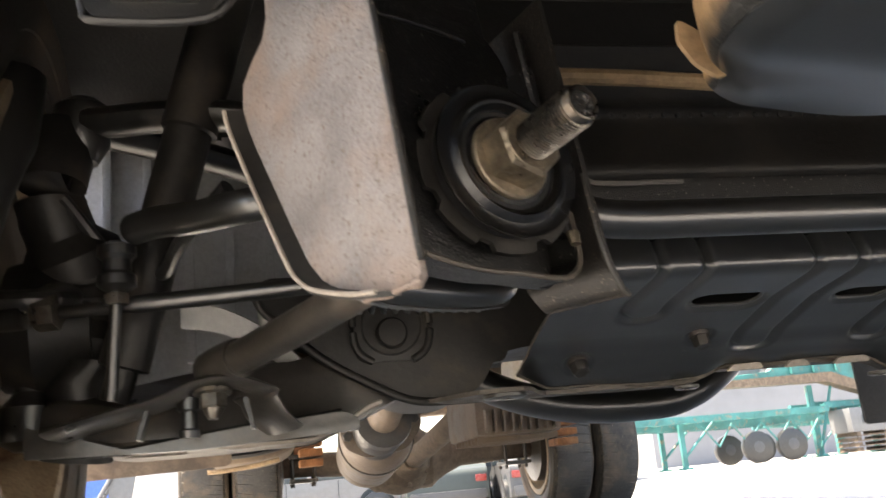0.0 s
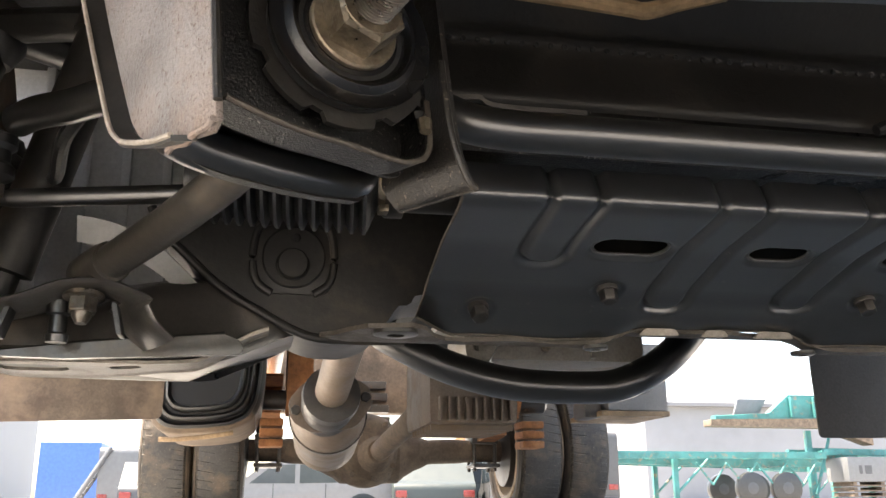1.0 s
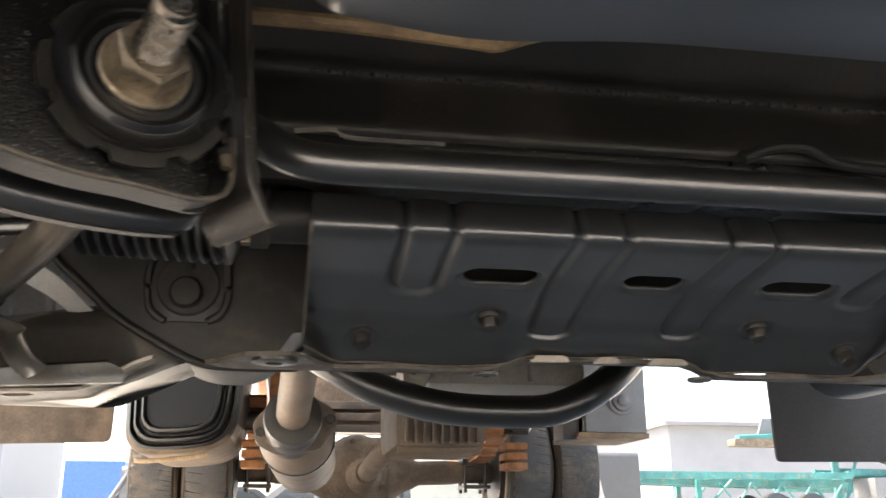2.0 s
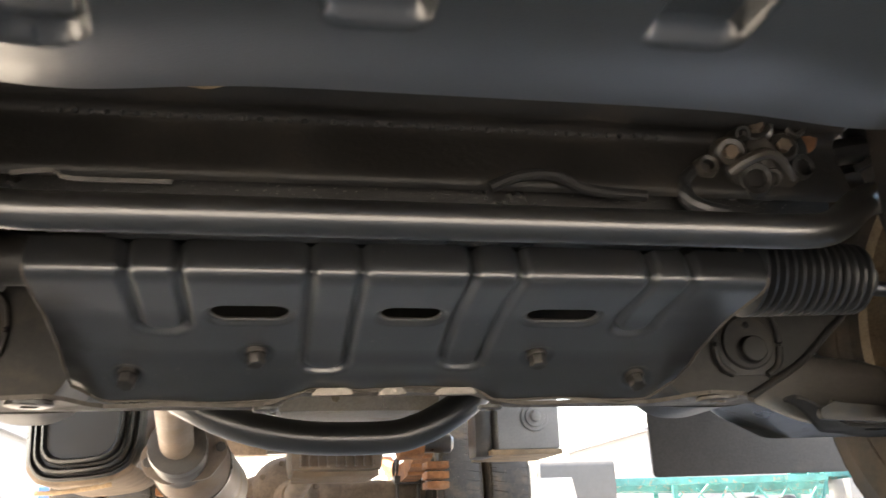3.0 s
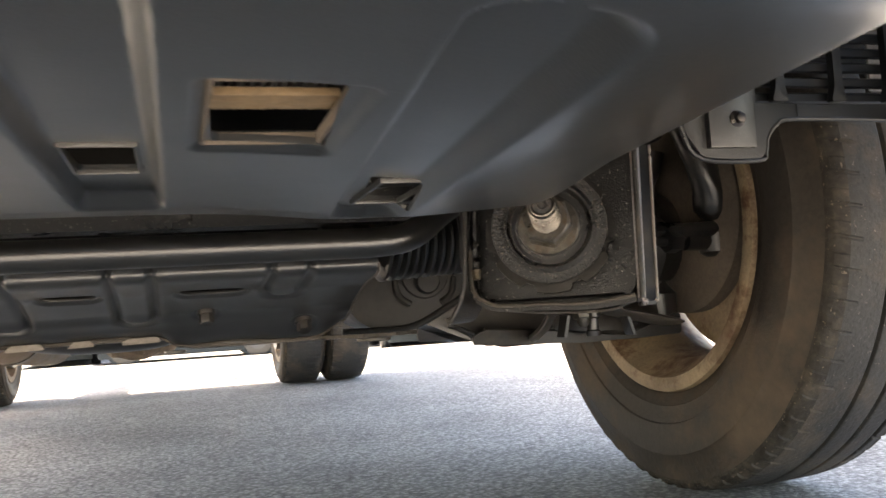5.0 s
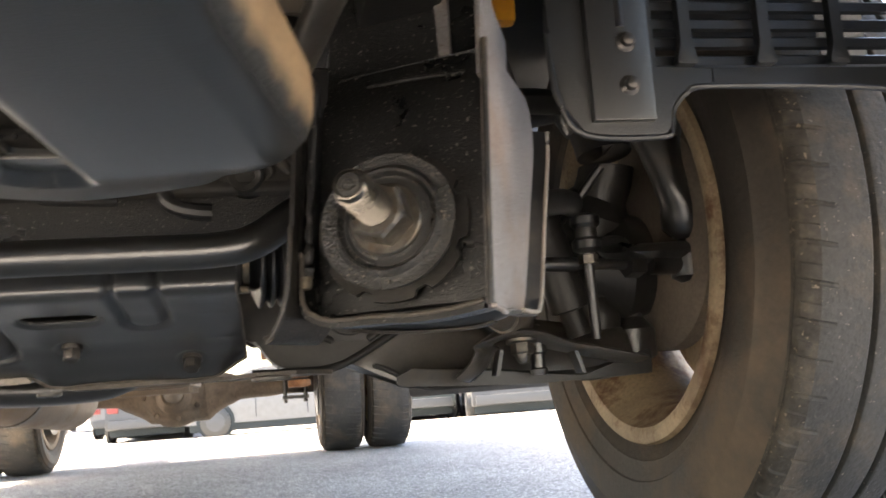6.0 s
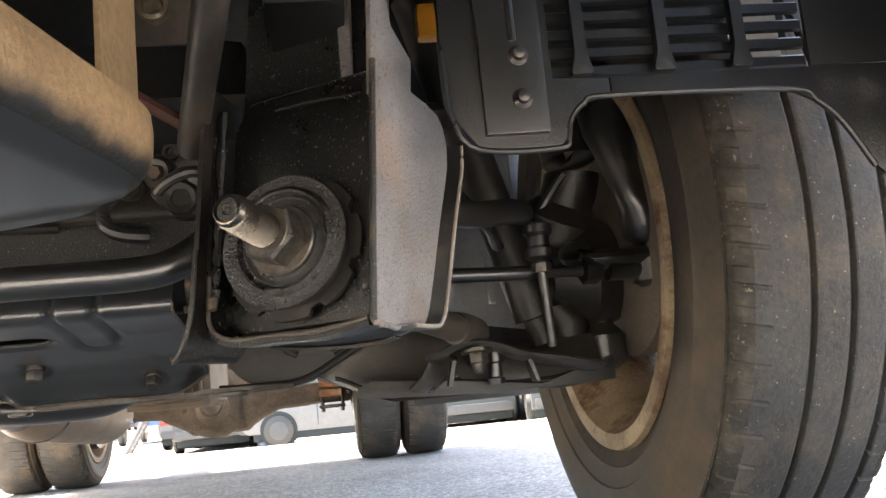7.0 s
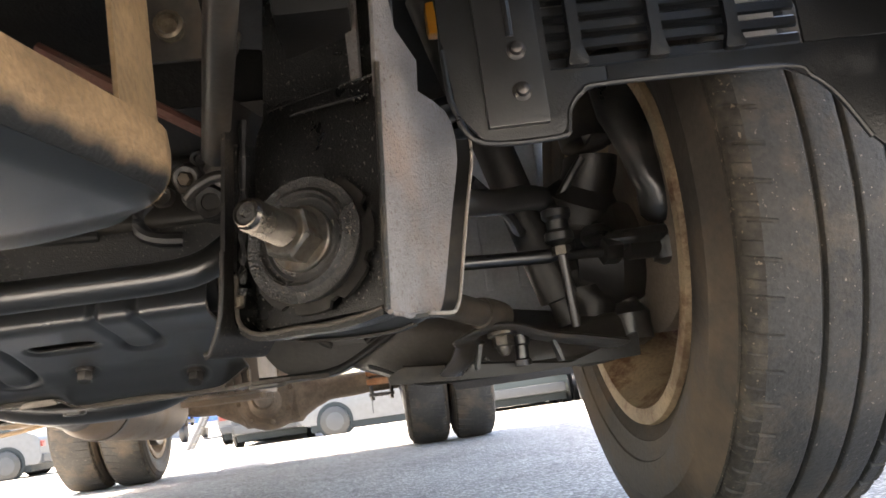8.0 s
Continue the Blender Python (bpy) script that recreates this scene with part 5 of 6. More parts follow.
ribbon(bm, smooth_path([V(-0.312, 0.985, 0.393), V(-0.282, 0.985, 0.396), V(-0.267, 0.985, 0.390), V(-0.195, 0.988, 0.391)], 5), (0, -0.2, 1), 0.0035, 0.003)
part_of("beam_strip", bm, BROWN, truck, "dusty tan strip along the beam")
bm = bm_new()
sweep(bm, smooth_path([V(-0.40, 0.93, 0.460), V(-0.28, 0.93, 0.459), V(-0.185, 0.93, 0.454), V(-0.165, 0.93, 0.453), V(-0.140, 0.93, 0.462), V(-0.10, 0.93, 0.475)], 6), 0.0065, 10)
part_of("tan_pipe", bm, TANSTEEL, truck, "thin tan pipe with a bend")
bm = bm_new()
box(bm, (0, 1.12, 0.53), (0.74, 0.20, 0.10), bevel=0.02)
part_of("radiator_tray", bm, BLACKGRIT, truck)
bm = bm_new()
sweep(bm, smooth_path([V(0.06, 0.988, 0.398), V(0.085, 0.985, 0.408), V(0.115, 0.985, 0.41), V(0.145, 0.99, 0.40), V(0.2, 0.995, 0.398)], 6), 0.005, 10)
part_of("hose_loop", bm, BLACKGRIT, truck)
# steering gear and column
bm = bm_new()
turned(bm, (0.282, 1.035, 0.418), (0.75, -0.25, 0.55), [(0, 0.010), (0.004, 0.026), (0.020, 0.028), (0.024, 0.020), (0.040, 0.020), (0.044, 0.032), (0.062, 0.032), (0.066, 0.020), (0.085, 0.018)], 24)
gear = part_of("steering_gear", bm, ARMM, truck, "dusty brown steering gear with bolts and a hose")
bm = bm_new()
plate(bm, rounded([(0.276, 0.424), (0.296, 0.404), (0.330, 0.402), (0.358, 0.425), (0.366, 0.455), (0.348, 0.476), (0.312, 0.474), (0.284, 0.446)], 0.012), (0, 1.012, 0), (1, 0, 0), (0, 0, 1), 0.016, 0.005)
part_of("gear_plate", bm, DARKBR, gear, "oily cast plate")
# cast bosses of uneven size, some with an open bolt eye
random.seed(41)
for bx, bz, br, m_ in ((0.290, 0.447, 0.0150, BROWN), (0.320, 0.465, 0.0165, ARMM), (0.340, 0.449, 0.0150, BROWN), (0.309, 0.420, 0.0175, DARKBR), (0.355, 0.432, 0.0125, DARKBR), (0.262, 0.428, 0.0110, BROWN), (0.352, 0.472, 0.0110, ARMM), (0.330, 0.425, 0.0095, DARKBR), (0.300, 0.466, 0.0090, DARKBR)):
    tilt = (random.uniform(-0.45, 0.1), -1, random.uniform(-0.35, 0.25))
    bm = bm_new()
    turned(bm, (bx, 1.014, bz), tilt, [(0, br * 1.15), (0.008, br * 1.12), (0.014, br), (0.020, br * 0.93), (0.0225, br * 0.80), (0.0215, br * 0.52), (0.014, br * 0.44), (0.013, br * 0.1)], 20)
    boss = part_of("gear_boss", bm, m_, gear)
    for v_ in boss.data.vertices:
        v_.co += Vector((0.0016, 0.0016, 0.0016)) * noise.noise(v_.co * 120.0)
    if br > 0.0120 and m_ is not DARKBR:
        bm = bm_new()
        d_ = Vector(tilt).normalized()
        hexnut(bm, V(bx, 1.014, bz) + d_ * 0.014, tilt, br * 0.80, 0.012)
        part_of("gear_bolt", bm, AXLE, gear)
bm = bm_new()
sweep(bm, smooth_path([V(0.285, 1.000, 0.425), V(0.297, 0.990, 0.433), V(0.315, 0.988, 0.440), V(0.330, 0.992, 0.436), V(0.345, 1.0, 0.420)], 5), 0.0055, 10)
part_of("gear_pipe", bm, BROWN, gear, "dirty bent fluid pipe")
bm = bm_new()
turned(bm, (0.372, 1.035, 0.470), (-0.3, -1, -0.1), [(0, 0.019), (0.016, 0.020), (0.026, 0.017), (0.031, 0.009), (0.032, 0.002)], 20)
part_of("gear_lug", bm, RUST, gear, "rust-brown rounded lug")
bm = bm_new()
sweep(bm, smooth_path([V(0.264, 1.012, 0.432), V(0.249, 1.005, 0.424), V(0.238, 1.0, 0.411), V(0.241, 0.997, 0.396), V(0.256, 0.996, 0.388), V(0.276, 1.0, 0.386)], 5), 0.0075, 10)
part_of("fluid_hose", bm, RUBBER, truck)
bm = bm_new()
sweep(bm, smooth_path([V(0.331, 0.900, 0.436), V(0.353, 0.805, 0.456), V(0.375, 0.710, 0.476), V(0.408, 0.57, 0.505)], 4), 0.0118, 18)
part_of("support_tube", bm, BROWN, truck, "dirty round tube running forward")
for s in (-1, 1):
    bm = bm_new()
    plate(bm, rounded([(0.305, 0.478), (0.372, 0.476), (0.378, 0.494), (0.350, 0.510), (0.34, 0.60), (0.305, 0.60)], 0.004), (0, 0.79, 0), (s, 0, 0), (0, 0, 1), 0.004 * s)
    part_of("cross_bracket", bm, BROWN, truck, "dusty brown bracket")
    bm = bm_new()
    turned(bm, (s * 0.327, 0.786, 0.502), (0, -1, 0), [(0, 0.011), (0.010, 0.011), (0.011, 0.008), (0.006, 0.006)], 16)
    part_of("bracket_bolt", bm, NUTM, truck)
    if s < 0:
        continue
    bm = bm_new()
    sweep(bm, smooth_path([V(s * 0.19, 0.90, 0.548), V(s * 0.234, 0.90, 0.518), V(s * 0.281, 0.90, 0.486), V(s * 0.335, 0.90, 0.450)], 5), 0.006, 8)
    part_of("fluid_line", bm, DULLRED, truck, "dull red fluid line")

bm = bm_new()
box(bm, (0.548, 1.0, 0.575), (0.030, 0.02, 0.034), bevel=0.006)
part_of("side_marker", bm, AMBER, truck, "small amber marker lamp")

# engine sump and hoop crossmember
bm = bm_new()
hoop = [V(-0.335, 1.72, 0.42), V(-0.285, 1.69, 0.357), V(-0.240, 1.665, 0.322), V(-0.165, 1.65, 0.285), V(-0.07, 1.645, 0.2635), V(0.05, 1.645, 0.2615), V(0.10, 1.645, 0.272), V(0.147, 1.65, 0.295), V(0.19, 1.66, 0.327), V(0.235, 1.68, 0.372), V(0.29, 1.71, 0.44)]
sweep(bm, smooth_path(hoop, 7), 0.0245, 20, 0.98)
part_of("gearbox_hoop", bm, TUBE, truck, "black U-shaped tubular crossmember")
bm = bm_new()
box(bm, (0.008, 1.79, 0.340), (0.265, 0.24, 0.078), bevel=0.02)
box(bm, (0.008, 1.79, 0.382), (0.32, 0.29, 0.014), bevel=0.004)
sump = part_of("sump", bm, ALLOY, truck, "pale alloy engine sump")
bm = bm_new()
box(bm, (0.055, 1.668, 0.333), (0.008, 0.008, 0.05), bevel=0.002)
part_of("rib", bm, ALLOY, sump)
bm = bm_new()
turned(bm, (-0.112, 1.69, 0.325), (-0.35, -1, -0.05), [(0, 0.030), (0.022, 0.028), (0.024, 0.012), (0.010, 0.011)], 5)
part_of("corner_boss", bm, ALLOY, sump)
bm = bm_new()
turned(bm, (-0.02, 1.672, 0.322), (0, -1, 0), [(0, 0.007), (0.008, 0.007), (0.009, 0.004)], 6)
part_of("drain_plug", bm, NUTM, sump)
bm = bm_new()
box(bm, (0.0, 1.55, 0.50), (0.42, 0.5, 0.16), bevel=0.04)
box(bm, (0.0, 2.05, 0.52), (0.36, 0.6, 0.22), bevel=0.05)
part_of("engine", bm, BLACKGRIT, truck)
bm = bm_new()
box(bm, (0.035, 2.55, 0.36), (0.21, 0.34, 0.19), bevel=0.03)
for i in range(9):
    box(bm, (-0.045 + i * 0.02, 2.375, 0.300), (0.005, 0.03, 0.05))
for i in range(8):
    box(bm, (0.035, 2.41 + i * 0.036, 0.262), (0.19, 0.007, 0.014))
part_of("gearbox", bm, EXHAUST, truck, "ribbed dull metal gearbox")
# exhaust
bm = bm_new()
sweep(bm, smooth_path([V(-0.27, 1.55, 0.48), V(-0.280, 1.85, 0.42), V(-0.289, 2.05, 0.362), V(-0.296, 2.26, 0.305)], 6), 0.034, 20)
pipe = part_of("exhaust_pipe", bm, EXHAUST, truck, "tan-grey exhaust pipe")
bm = bm_new()
turned(bm, (-0.294, 2.22, 0.312), (-0.02, 1, -0.16), [(0, 0.036), (0.008, 0.058), (0.030, 0.060), (0.05, 0.045), (0.07, 0.052), (0.10, 0.056), (0.13, 0.05), (0.15, 0.055)], 28)
part_of("pipe_clamp", bm, BROWN, pipe, "dark clamped joint")
bm = bm_new()
turned(bm, (-0.290, 2.36, 0.298), (0.06, 1, -0.05), [(0, 0.05), (0.02, 0.066), (0.06, 0.080), (0.12, 0.085), (0.60, 0.087), (0.66, 0.075), (0.68, 0.05)], 36)
part_of("silencer", bm, EXHAUST, pipe, "rounded tan exhaust canister")
bm = bm_new()
ring_body(bm, (-0.283, 2.48, 0.292), (0.06, 1, -0.05), [(0, 0.084), (0.016, 0.084), (0.016, 0.0885), (0, 0.0885)], 36)
part_of("canister_band", bm, BROWN, pipe)
bm = bm_new()
plate(bm, rounded([(-0.085, -0.022), (-0.045, -0.055), (0.045, -0.060), (0.092, -0.018), (0.092, 0.018), (0.045, 0.058), (-0.045, 0.055), (-0.085, 0.022)], 0.015), (-0.291, 2.345, 0.302), (0.98, 0, 0.2), (-0.2, 0.05, 0.98), 0.012, 0.002)
part_of("joint_flange", bm, EXHAUST, pipe, "two-bolt exhaust flange")
for k in (-0.072, 0.078):
    bm = bm_new()
    hexnut(bm, (-0.291 + 0.98 * k, 2.342, 0.302 + 0.2 * k), (0, -1, 0), 0.02, 0.014)
    part_of("flange_bolt", bm, BROWN, pipe)
bm = bm_new()
sweep(bm, [(0.035, 2.70, 0.40), (0.01, 3.1, 0.335), (-0.03, 3.62, 0.262)], 0.034, 20)
shaft = part_of("propeller_shaft", bm, AXLE, truck, "dusty propeller shaft")
bm = bm_new()
turned(bm, (-0.028, 3.56, 0.268), (-0.06, 1, -0.10), [(0, 0.04), (0.03, 0.058), (0.06, 0.045), (0.09, 0.062), (0.1, 0.05)], 16)
part_of("shaft_joint", bm, AXLE, shaft)
# rear axle, springs, rear dual wheels
YR, ZR = 3.85, 0.268
ZB = ZR + 0.016
bm = bm_new()
turned(bm, (-0.045, YR - 0.15, ZB), (0, 1, 0), [(0, 0.055), (0.03, 0.10), (0.09, 0.132), (0.17, 0.135), (0.23, 0.11), (0.26, 0.05)], 32)
for k in range(8):
    a = k * math.pi / 4 + 0.2
    turned(bm, (-0.045 + 0.105 * math.cos(a), YR - 0.115, ZB + 0.105 * math.sin(a)), (0, -1, 0), [(0, 0.011), (0.012, 0.011), (0.014, 0.008)], 6)
ax_pts = [V(-0.50, YR, ZB), V(-0.36, YR, ZB), V(-0.25, YR, ZB - 0.005), V(-0.16, YR, ZB - 0.012), V(-0.045, YR, ZB - 0.015), V(0.07, YR, ZB - 0.012), V(0.16, YR, ZB - 0.005), V(0.30, YR, ZB), V(0.50, YR, ZB)]
sweep(bm, smooth_path(ax_pts, 4), [0.040] * 5 + [0.045] * 4 + [0.058, 0.065, 0.075, 0.085] + [0.105] * 8 + [0.085, 0.075, 0.065, 0.058] + [0.045] * 4 + [0.040] * 4, 24)
part_of("rear_axle", bm, AXLE, truck, "dusty brown rear axle with differential")
# load-bed crossmembers behind the axle
bm = bm_new()
box(bm, (-0.02, 4.52, 0.66), (0.74, 0.10, 0.36), bevel=0.01)
bed_beam = part_of("bed_crossmember", bm, AXLE, truck, "dusty brown load-bed crossmember")
for k in range(4):
    bm = bm_new()
    box(bm, (-0.06 + 0.03 * k, 4.455 - 0.008 * k, 0.60 - 0.052 * k), (0.34 - 0.05 * k, 0.05, 0.034), bevel=0.006)
    part_of("stiffener", bm, BROWN, bed_beam)
for s in (-1, 1):
    for i in range(6):
        bm = bm_new()
        L = 0.66 - 0.08 * i
        pts = [V(s * 0.37, YR + t * L, ZB + 0.095 + 0.09 * t * t * (L / 0.66) ** 2 - 0.011 * i) for t in lin(-1, 1, 13)]
        ribbon(bm, pts, (s, 0, 0), 0.062, 0.0095)
        part_of("spring_leaf", bm, RUST, truck, "rusty orange leaf spring")
    bm = bm_new()
    box(bm, (s * 0.40, YR, ZB + 0.04), (0.10, 0.13, 0.03), bevel=0.004)
    part_of("spring_seat", bm, BROWN, truck)
    bm = bm_new()
    box(bm, (s * 0.40, YR - 0.02, ZB - 0.055), (0.10, 0.14, 0.014), bevel=0.003)
    part_of("clamp_plate", bm, BROWN, truck)
    for dy in (-0.05, 0.05):
        bm = bm_new()
        sweep(bm, smooth_path([V(s * 0.362, YR + dy, ZB - 0.075), V(s * 0.362, YR + dy, ZB + 0.10), V(s * 0.40, YR + dy, ZB + 0.125), V(s * 0.438, YR + dy, ZB + 0.10), V(s * 0.438, YR + dy, ZB - 0.075)], 5), 0.007, 8)
        part_of("u_bolt", bm, BROWN, truck)
    bm = bm_new()
    plate(bm, rounded([(3.12, 0.56), (3.10, 0.44), (3.16, 0.36), (3.26, 0.35), (3.30, 0.42), (3.32, 0.56)], 0.03), (s * 0.36, 0, 0), (0, 1, 0), (0, 0, 1), -0.075 * s, 0.006)
    hanger = part_of("spring_hanger", bm, RUST, truck, "rust-orange spring hanger")
    for z0 in (0.33, 0.30, 0.27):
        bm = bm_new()
        box(bm, (s * 0.40, 3.20, z0), (0.07, 0.10, 0.022), bevel=0.006)
        part_of("spacer", bm, RUST, hanger)
    bm = bm_new()
    turned(bm, (s * 0.35, 3.21, 0.40), (s, 0, 0), [(0, 0.02), (0.01, 0.03), (0.10, 0.03), (0.11, 0.018)], 16)
    part_of("eye_bolt", bm, BROWN, hanger)
    for k, xc in enumerate((0.565, 0.742)):
        wheel("rear_wheel", (s * xc, YR, ZR), (s if k == 0 else -s, 0, 0), ZR, 0.165, 0.160, 52, (), 0.05 if k == 0 else -0.05, "dusty narrow rear dual wheel", RIMM)
    bm = bm_new()
    turned(bm, (s * 0.47, YR, ZB), (s, 0, 0), [(0, 0.05), (0.01, 0.13), (0.10, 0.13), (0.12, 0.09), (0.17, 0.08)], 32)
    part_of("brake_drum", bm, BROWN, truck)
# tank, boxes, mud flaps
def tank_rings(bm, rings):
    out = rounded([(-0.421, 0.56), (-0.423, 0.42), (-0.432, 0.345), (-0.452, 0.305), (-0.494, 0.282), (-0.56, 0.272), (-0.644, 0.268), (-0.685, 0.276), (-0.712, 0.31), (-0.72, 0.56)], 0.02)
    loops = []
    for k, y in rings:
        loops.append([bm.verts.new((-0.575 + (x + 0.575) * k, y, 0.43 + (z - 0.43) * k)) for x, z in out])
    for a, b in zip(loops, loops[1:]):
        for i in range(len(a)):
            bm.faces.new((a[i], a[(i + 1) % len(a)], b[(i + 1) % len(b)], b[i]))
    bm.faces.new(loops[0])
    bm.faces.new(loops[-1][::-1])
    return bm


bm = tank_rings(bm_new(), [(0.94, 3.38), (1.0, 3.34), (1.0, 2.815), (0.985, 2.795), (0.93, 2.785), (0.92, 2.80)])
tank = part_of("fuel_tank", bm, PLASTIC, truck, "black moulded fuel tank with a dusty tan underside", 50)
tank.data.materials.append(AXLE)
for f_ in tank.data.polygons:
    if f_.center.z < 0.318:
        f_.material_index = 1
for k0, y0 in ((0.915, 2.772), (0.80, 2.752), (0.66, 2.735)):
    bm = tank_rings(bm_new(), [(k0 + 0.03, 2.83), (k0 + 0.02, y0 + 0.018), (k0, y0 + 0.004), (k0 - 0.03, y0), (k0 - 0.06, y0 + 0.006), (k0 - 0.075, y0 + 0.02)])
    part_of("moulded_rib", bm, PLASTIC, tank, "", 50)
bm = bm_new()
sweep(bm, smooth_path([V(-0.50, 2.79, 0.272), V(-0.56, 2.785, 0.262), V(-0.64, 2.785, 0.254), V(-0.68, 2.785, 0.254)], 5), 0.006, 8)
part_of("tank_seam", bm, TANSTEEL, tank, "dusty tan seam flange")
bm = bm_new()
box(bm, (0.585, 2.88, 0.432), (0.174, 0.24, 0.186), bevel=0.006)
bat = part_of("battery_box", bm, GREYBOX, truck, "grey sheet-metal box with a round cap")
bm = bm_new()
box(bm, (0.575, 2.885, 0.331), (0.20, 0.26, 0.014), bevel=0.003)
part_of("tray", bm, TANSTEEL, bat, "dusty tan tray")
bm = bm_new()
turned(bm, (0.602, 2.760, 0.425), (0, -1, 0), [(0, 0.040), (0.006, 0.038), (0.006, 0.029), (0.012, 0.027), (0.012, 0.016), (0.022, 0.014), (0.024, 0.007)], 32)
part_of("cap", bm, GREYBOX, bat)
bm = bm_new()
box(bm, (0.465, 2.84, 0.42), (0.05, 0.10, 0.20), bevel=0.012)
part_of("box_bracket", bm, BROWN, truck)
bm = bm_new()
plate(bm, rounded([(0.567, 0.209), (0.96, 0.212), (1.00, 0.55), (0.558, 0.55)], 0.010), (0, 1.90, 0), (1, 0, 0), (0, 0, 1), 0.006, 0.001)
part_of("mud_flap", bm, FLAP, truck, "grey-black rubber mud flap")
bm = bm_new()
plate(bm, rounded([(-1.00, 0.222), (-0.592, 0.233), (-0.588, 0.55), (-1.00, 0.55)], 0.013), (0, 1.942, 0), (1, 0, 0), (0, 0, 1), 0.006, 0.001)
part_of("mud_flap", bm, TANFLAP, truck, "mud-stained tan mud flap")

# ---- yard behind ----
def yard(x, y):
    return ground_z(x, y)


def car(name, L, W, H, body_mat, kind_, label, category, group):
    t = thing(name, (0, 0, 0), label, category, group)
    w = W / 2
    if kind_ == "van":
        side = [(-L / 2, 0.35), (L / 2, 0.35), (L / 2, 0.85), (L / 2 - 0.35, 1.05), (L / 2 - 0.95, H - 0.08), (L / 2 - 1.2, H), (-L / 2 + 0.05, H), (-L / 2, H - 0.1)]
        win = [[(L / 2 - 1.0, 1.1), (L / 2 - 0.55, 1.1), (L / 2 - 1.1, H - 0.2), (L / 2 - 1.35, H - 0.2), (L / 2 - 1.6, 1.1)], [(-L / 2 + 0.3, 1.1), (L / 2 - 1.75, 1.1), (L / 2 - 1.75, H - 0.2), (-L / 2 + 0.3, H - 0.2)]]
    else:
        side = [(-L / 2, 0.42), (-L / 2 + 0.05, 0.28), (L / 2 - 0.1, 0.28), (L / 2, 0.45), (L / 2 - 0.05, 0.72), (L / 2 - 0.9, 0.92), (L / 2 - 1.5, H - 0.06), (L / 2 - 1.9, H), (-L / 2 + 0.9, H), (-L / 2 + 0.25, 0.98), (-L / 2 + 0.02, 0.9)]
        win = [[(L / 2 - 1.15, 0.95), (L / 2 - 1.62, H - 0.12), (L / 2 - 2.1, H - 0.1), (L / 2 - 2.1, 0.95)], [(L / 2 - 2.2, 0.95), (L / 2 - 2.2, H - 0.1), (-L / 2 + 0.95, H - 0.1), (-L / 2 + 0.5, 0.98)]]
    bm = bm_new()
    plate(bm, rounded(side, 0.12), (0, w, 0), (1, 0, 0), (0, 0, 1), W, 0.05)
    part("body", bm, body_mat, t)
    # The dark sill box also stands in for the shadow under the car.
    bm = bm_new()
    box(bm, (0, 0, 0.25), (L - 0.5, W - 0.10, 0.26), bevel=0.05)
    part("sill", bm, DARKCAR, t, "dark lower sill and underbody, standing in for shadow beneath")
    for x, yy in [(a, b) for a in (-L / 2 + 0.75, L / 2 - 0.8) for b in (-w - 0.004, w + 0.004)]:
        bm = bm_new()
        turned(bm, (x, yy - 0.006, 0.34), (0, 1, 0), [(0, 0.02), (0.001, 0.40), (0.011, 0.40), (0.012, 0.02)], 24)
        part("wheel_arch", bm, DARKCAR, t)
    for x in (L / 2 - 1.65, -L / 2 + 1.55):
        for yy in (-w - 0.003, w + 0.003):
            bm = bm_new()
            box(bm, (x, yy, 0.66), (0.014, 0.008, 0.56))
            part("door_seam", bm, DARKCAR, t)
    for x, sx in ((L / 2, 1), (-L / 2, -1)):
        bm = bm_new()
        box(bm, (x - sx * 0.03, 0, 0.40), (0.16, W - 0.12, 0.20), bevel=0.05)
        part("bumper", bm, CARGREY, t)
    for poly in win:
        for yy in (-w - 0.004, w + 0.004):
            bm = bm_new()
            plate(bm, poly, (0, yy, 0), (1, 0, 0), (0, 0, 1), 0.012)
            part("window", bm, GLASS, t)
    for x in (-L / 2 + 0.75, L / 2 - 0.8):
        for yy in (-w + 0.02, w - 0.02):
            bm = bm_new()
            turned(bm, (x, yy - 0.11, 0.32), (0, 1, 0), [(0, 0.24), (0.02, 0.32), (0.2, 0.32), (0.22, 0.24)], 24)
            wh = part("wheel", bm, RUBBER, t)
            bm = bm_new()
            turned(bm, (x, yy - 0.125, 0.32), (0, 1, 0), [(0, 0.05), (0.01, 0.20), (0.235, 0.20), (0.25, 0.05)], 16)
            part("hub_cap", bm, CARGREY, wh)
    for x, m in ((L / 2 - 0.06, CARGREY), (-L / 2 + 0.05, REDP)):
        for yy in (-w + 0.16, w - 0.16):
            bm = bm_new()
            box(bm, (x, yy, 0.72), (0.14, 0.24, 0.14), bevel=0.03)
            part("lamp", bm, m, t)
    return t


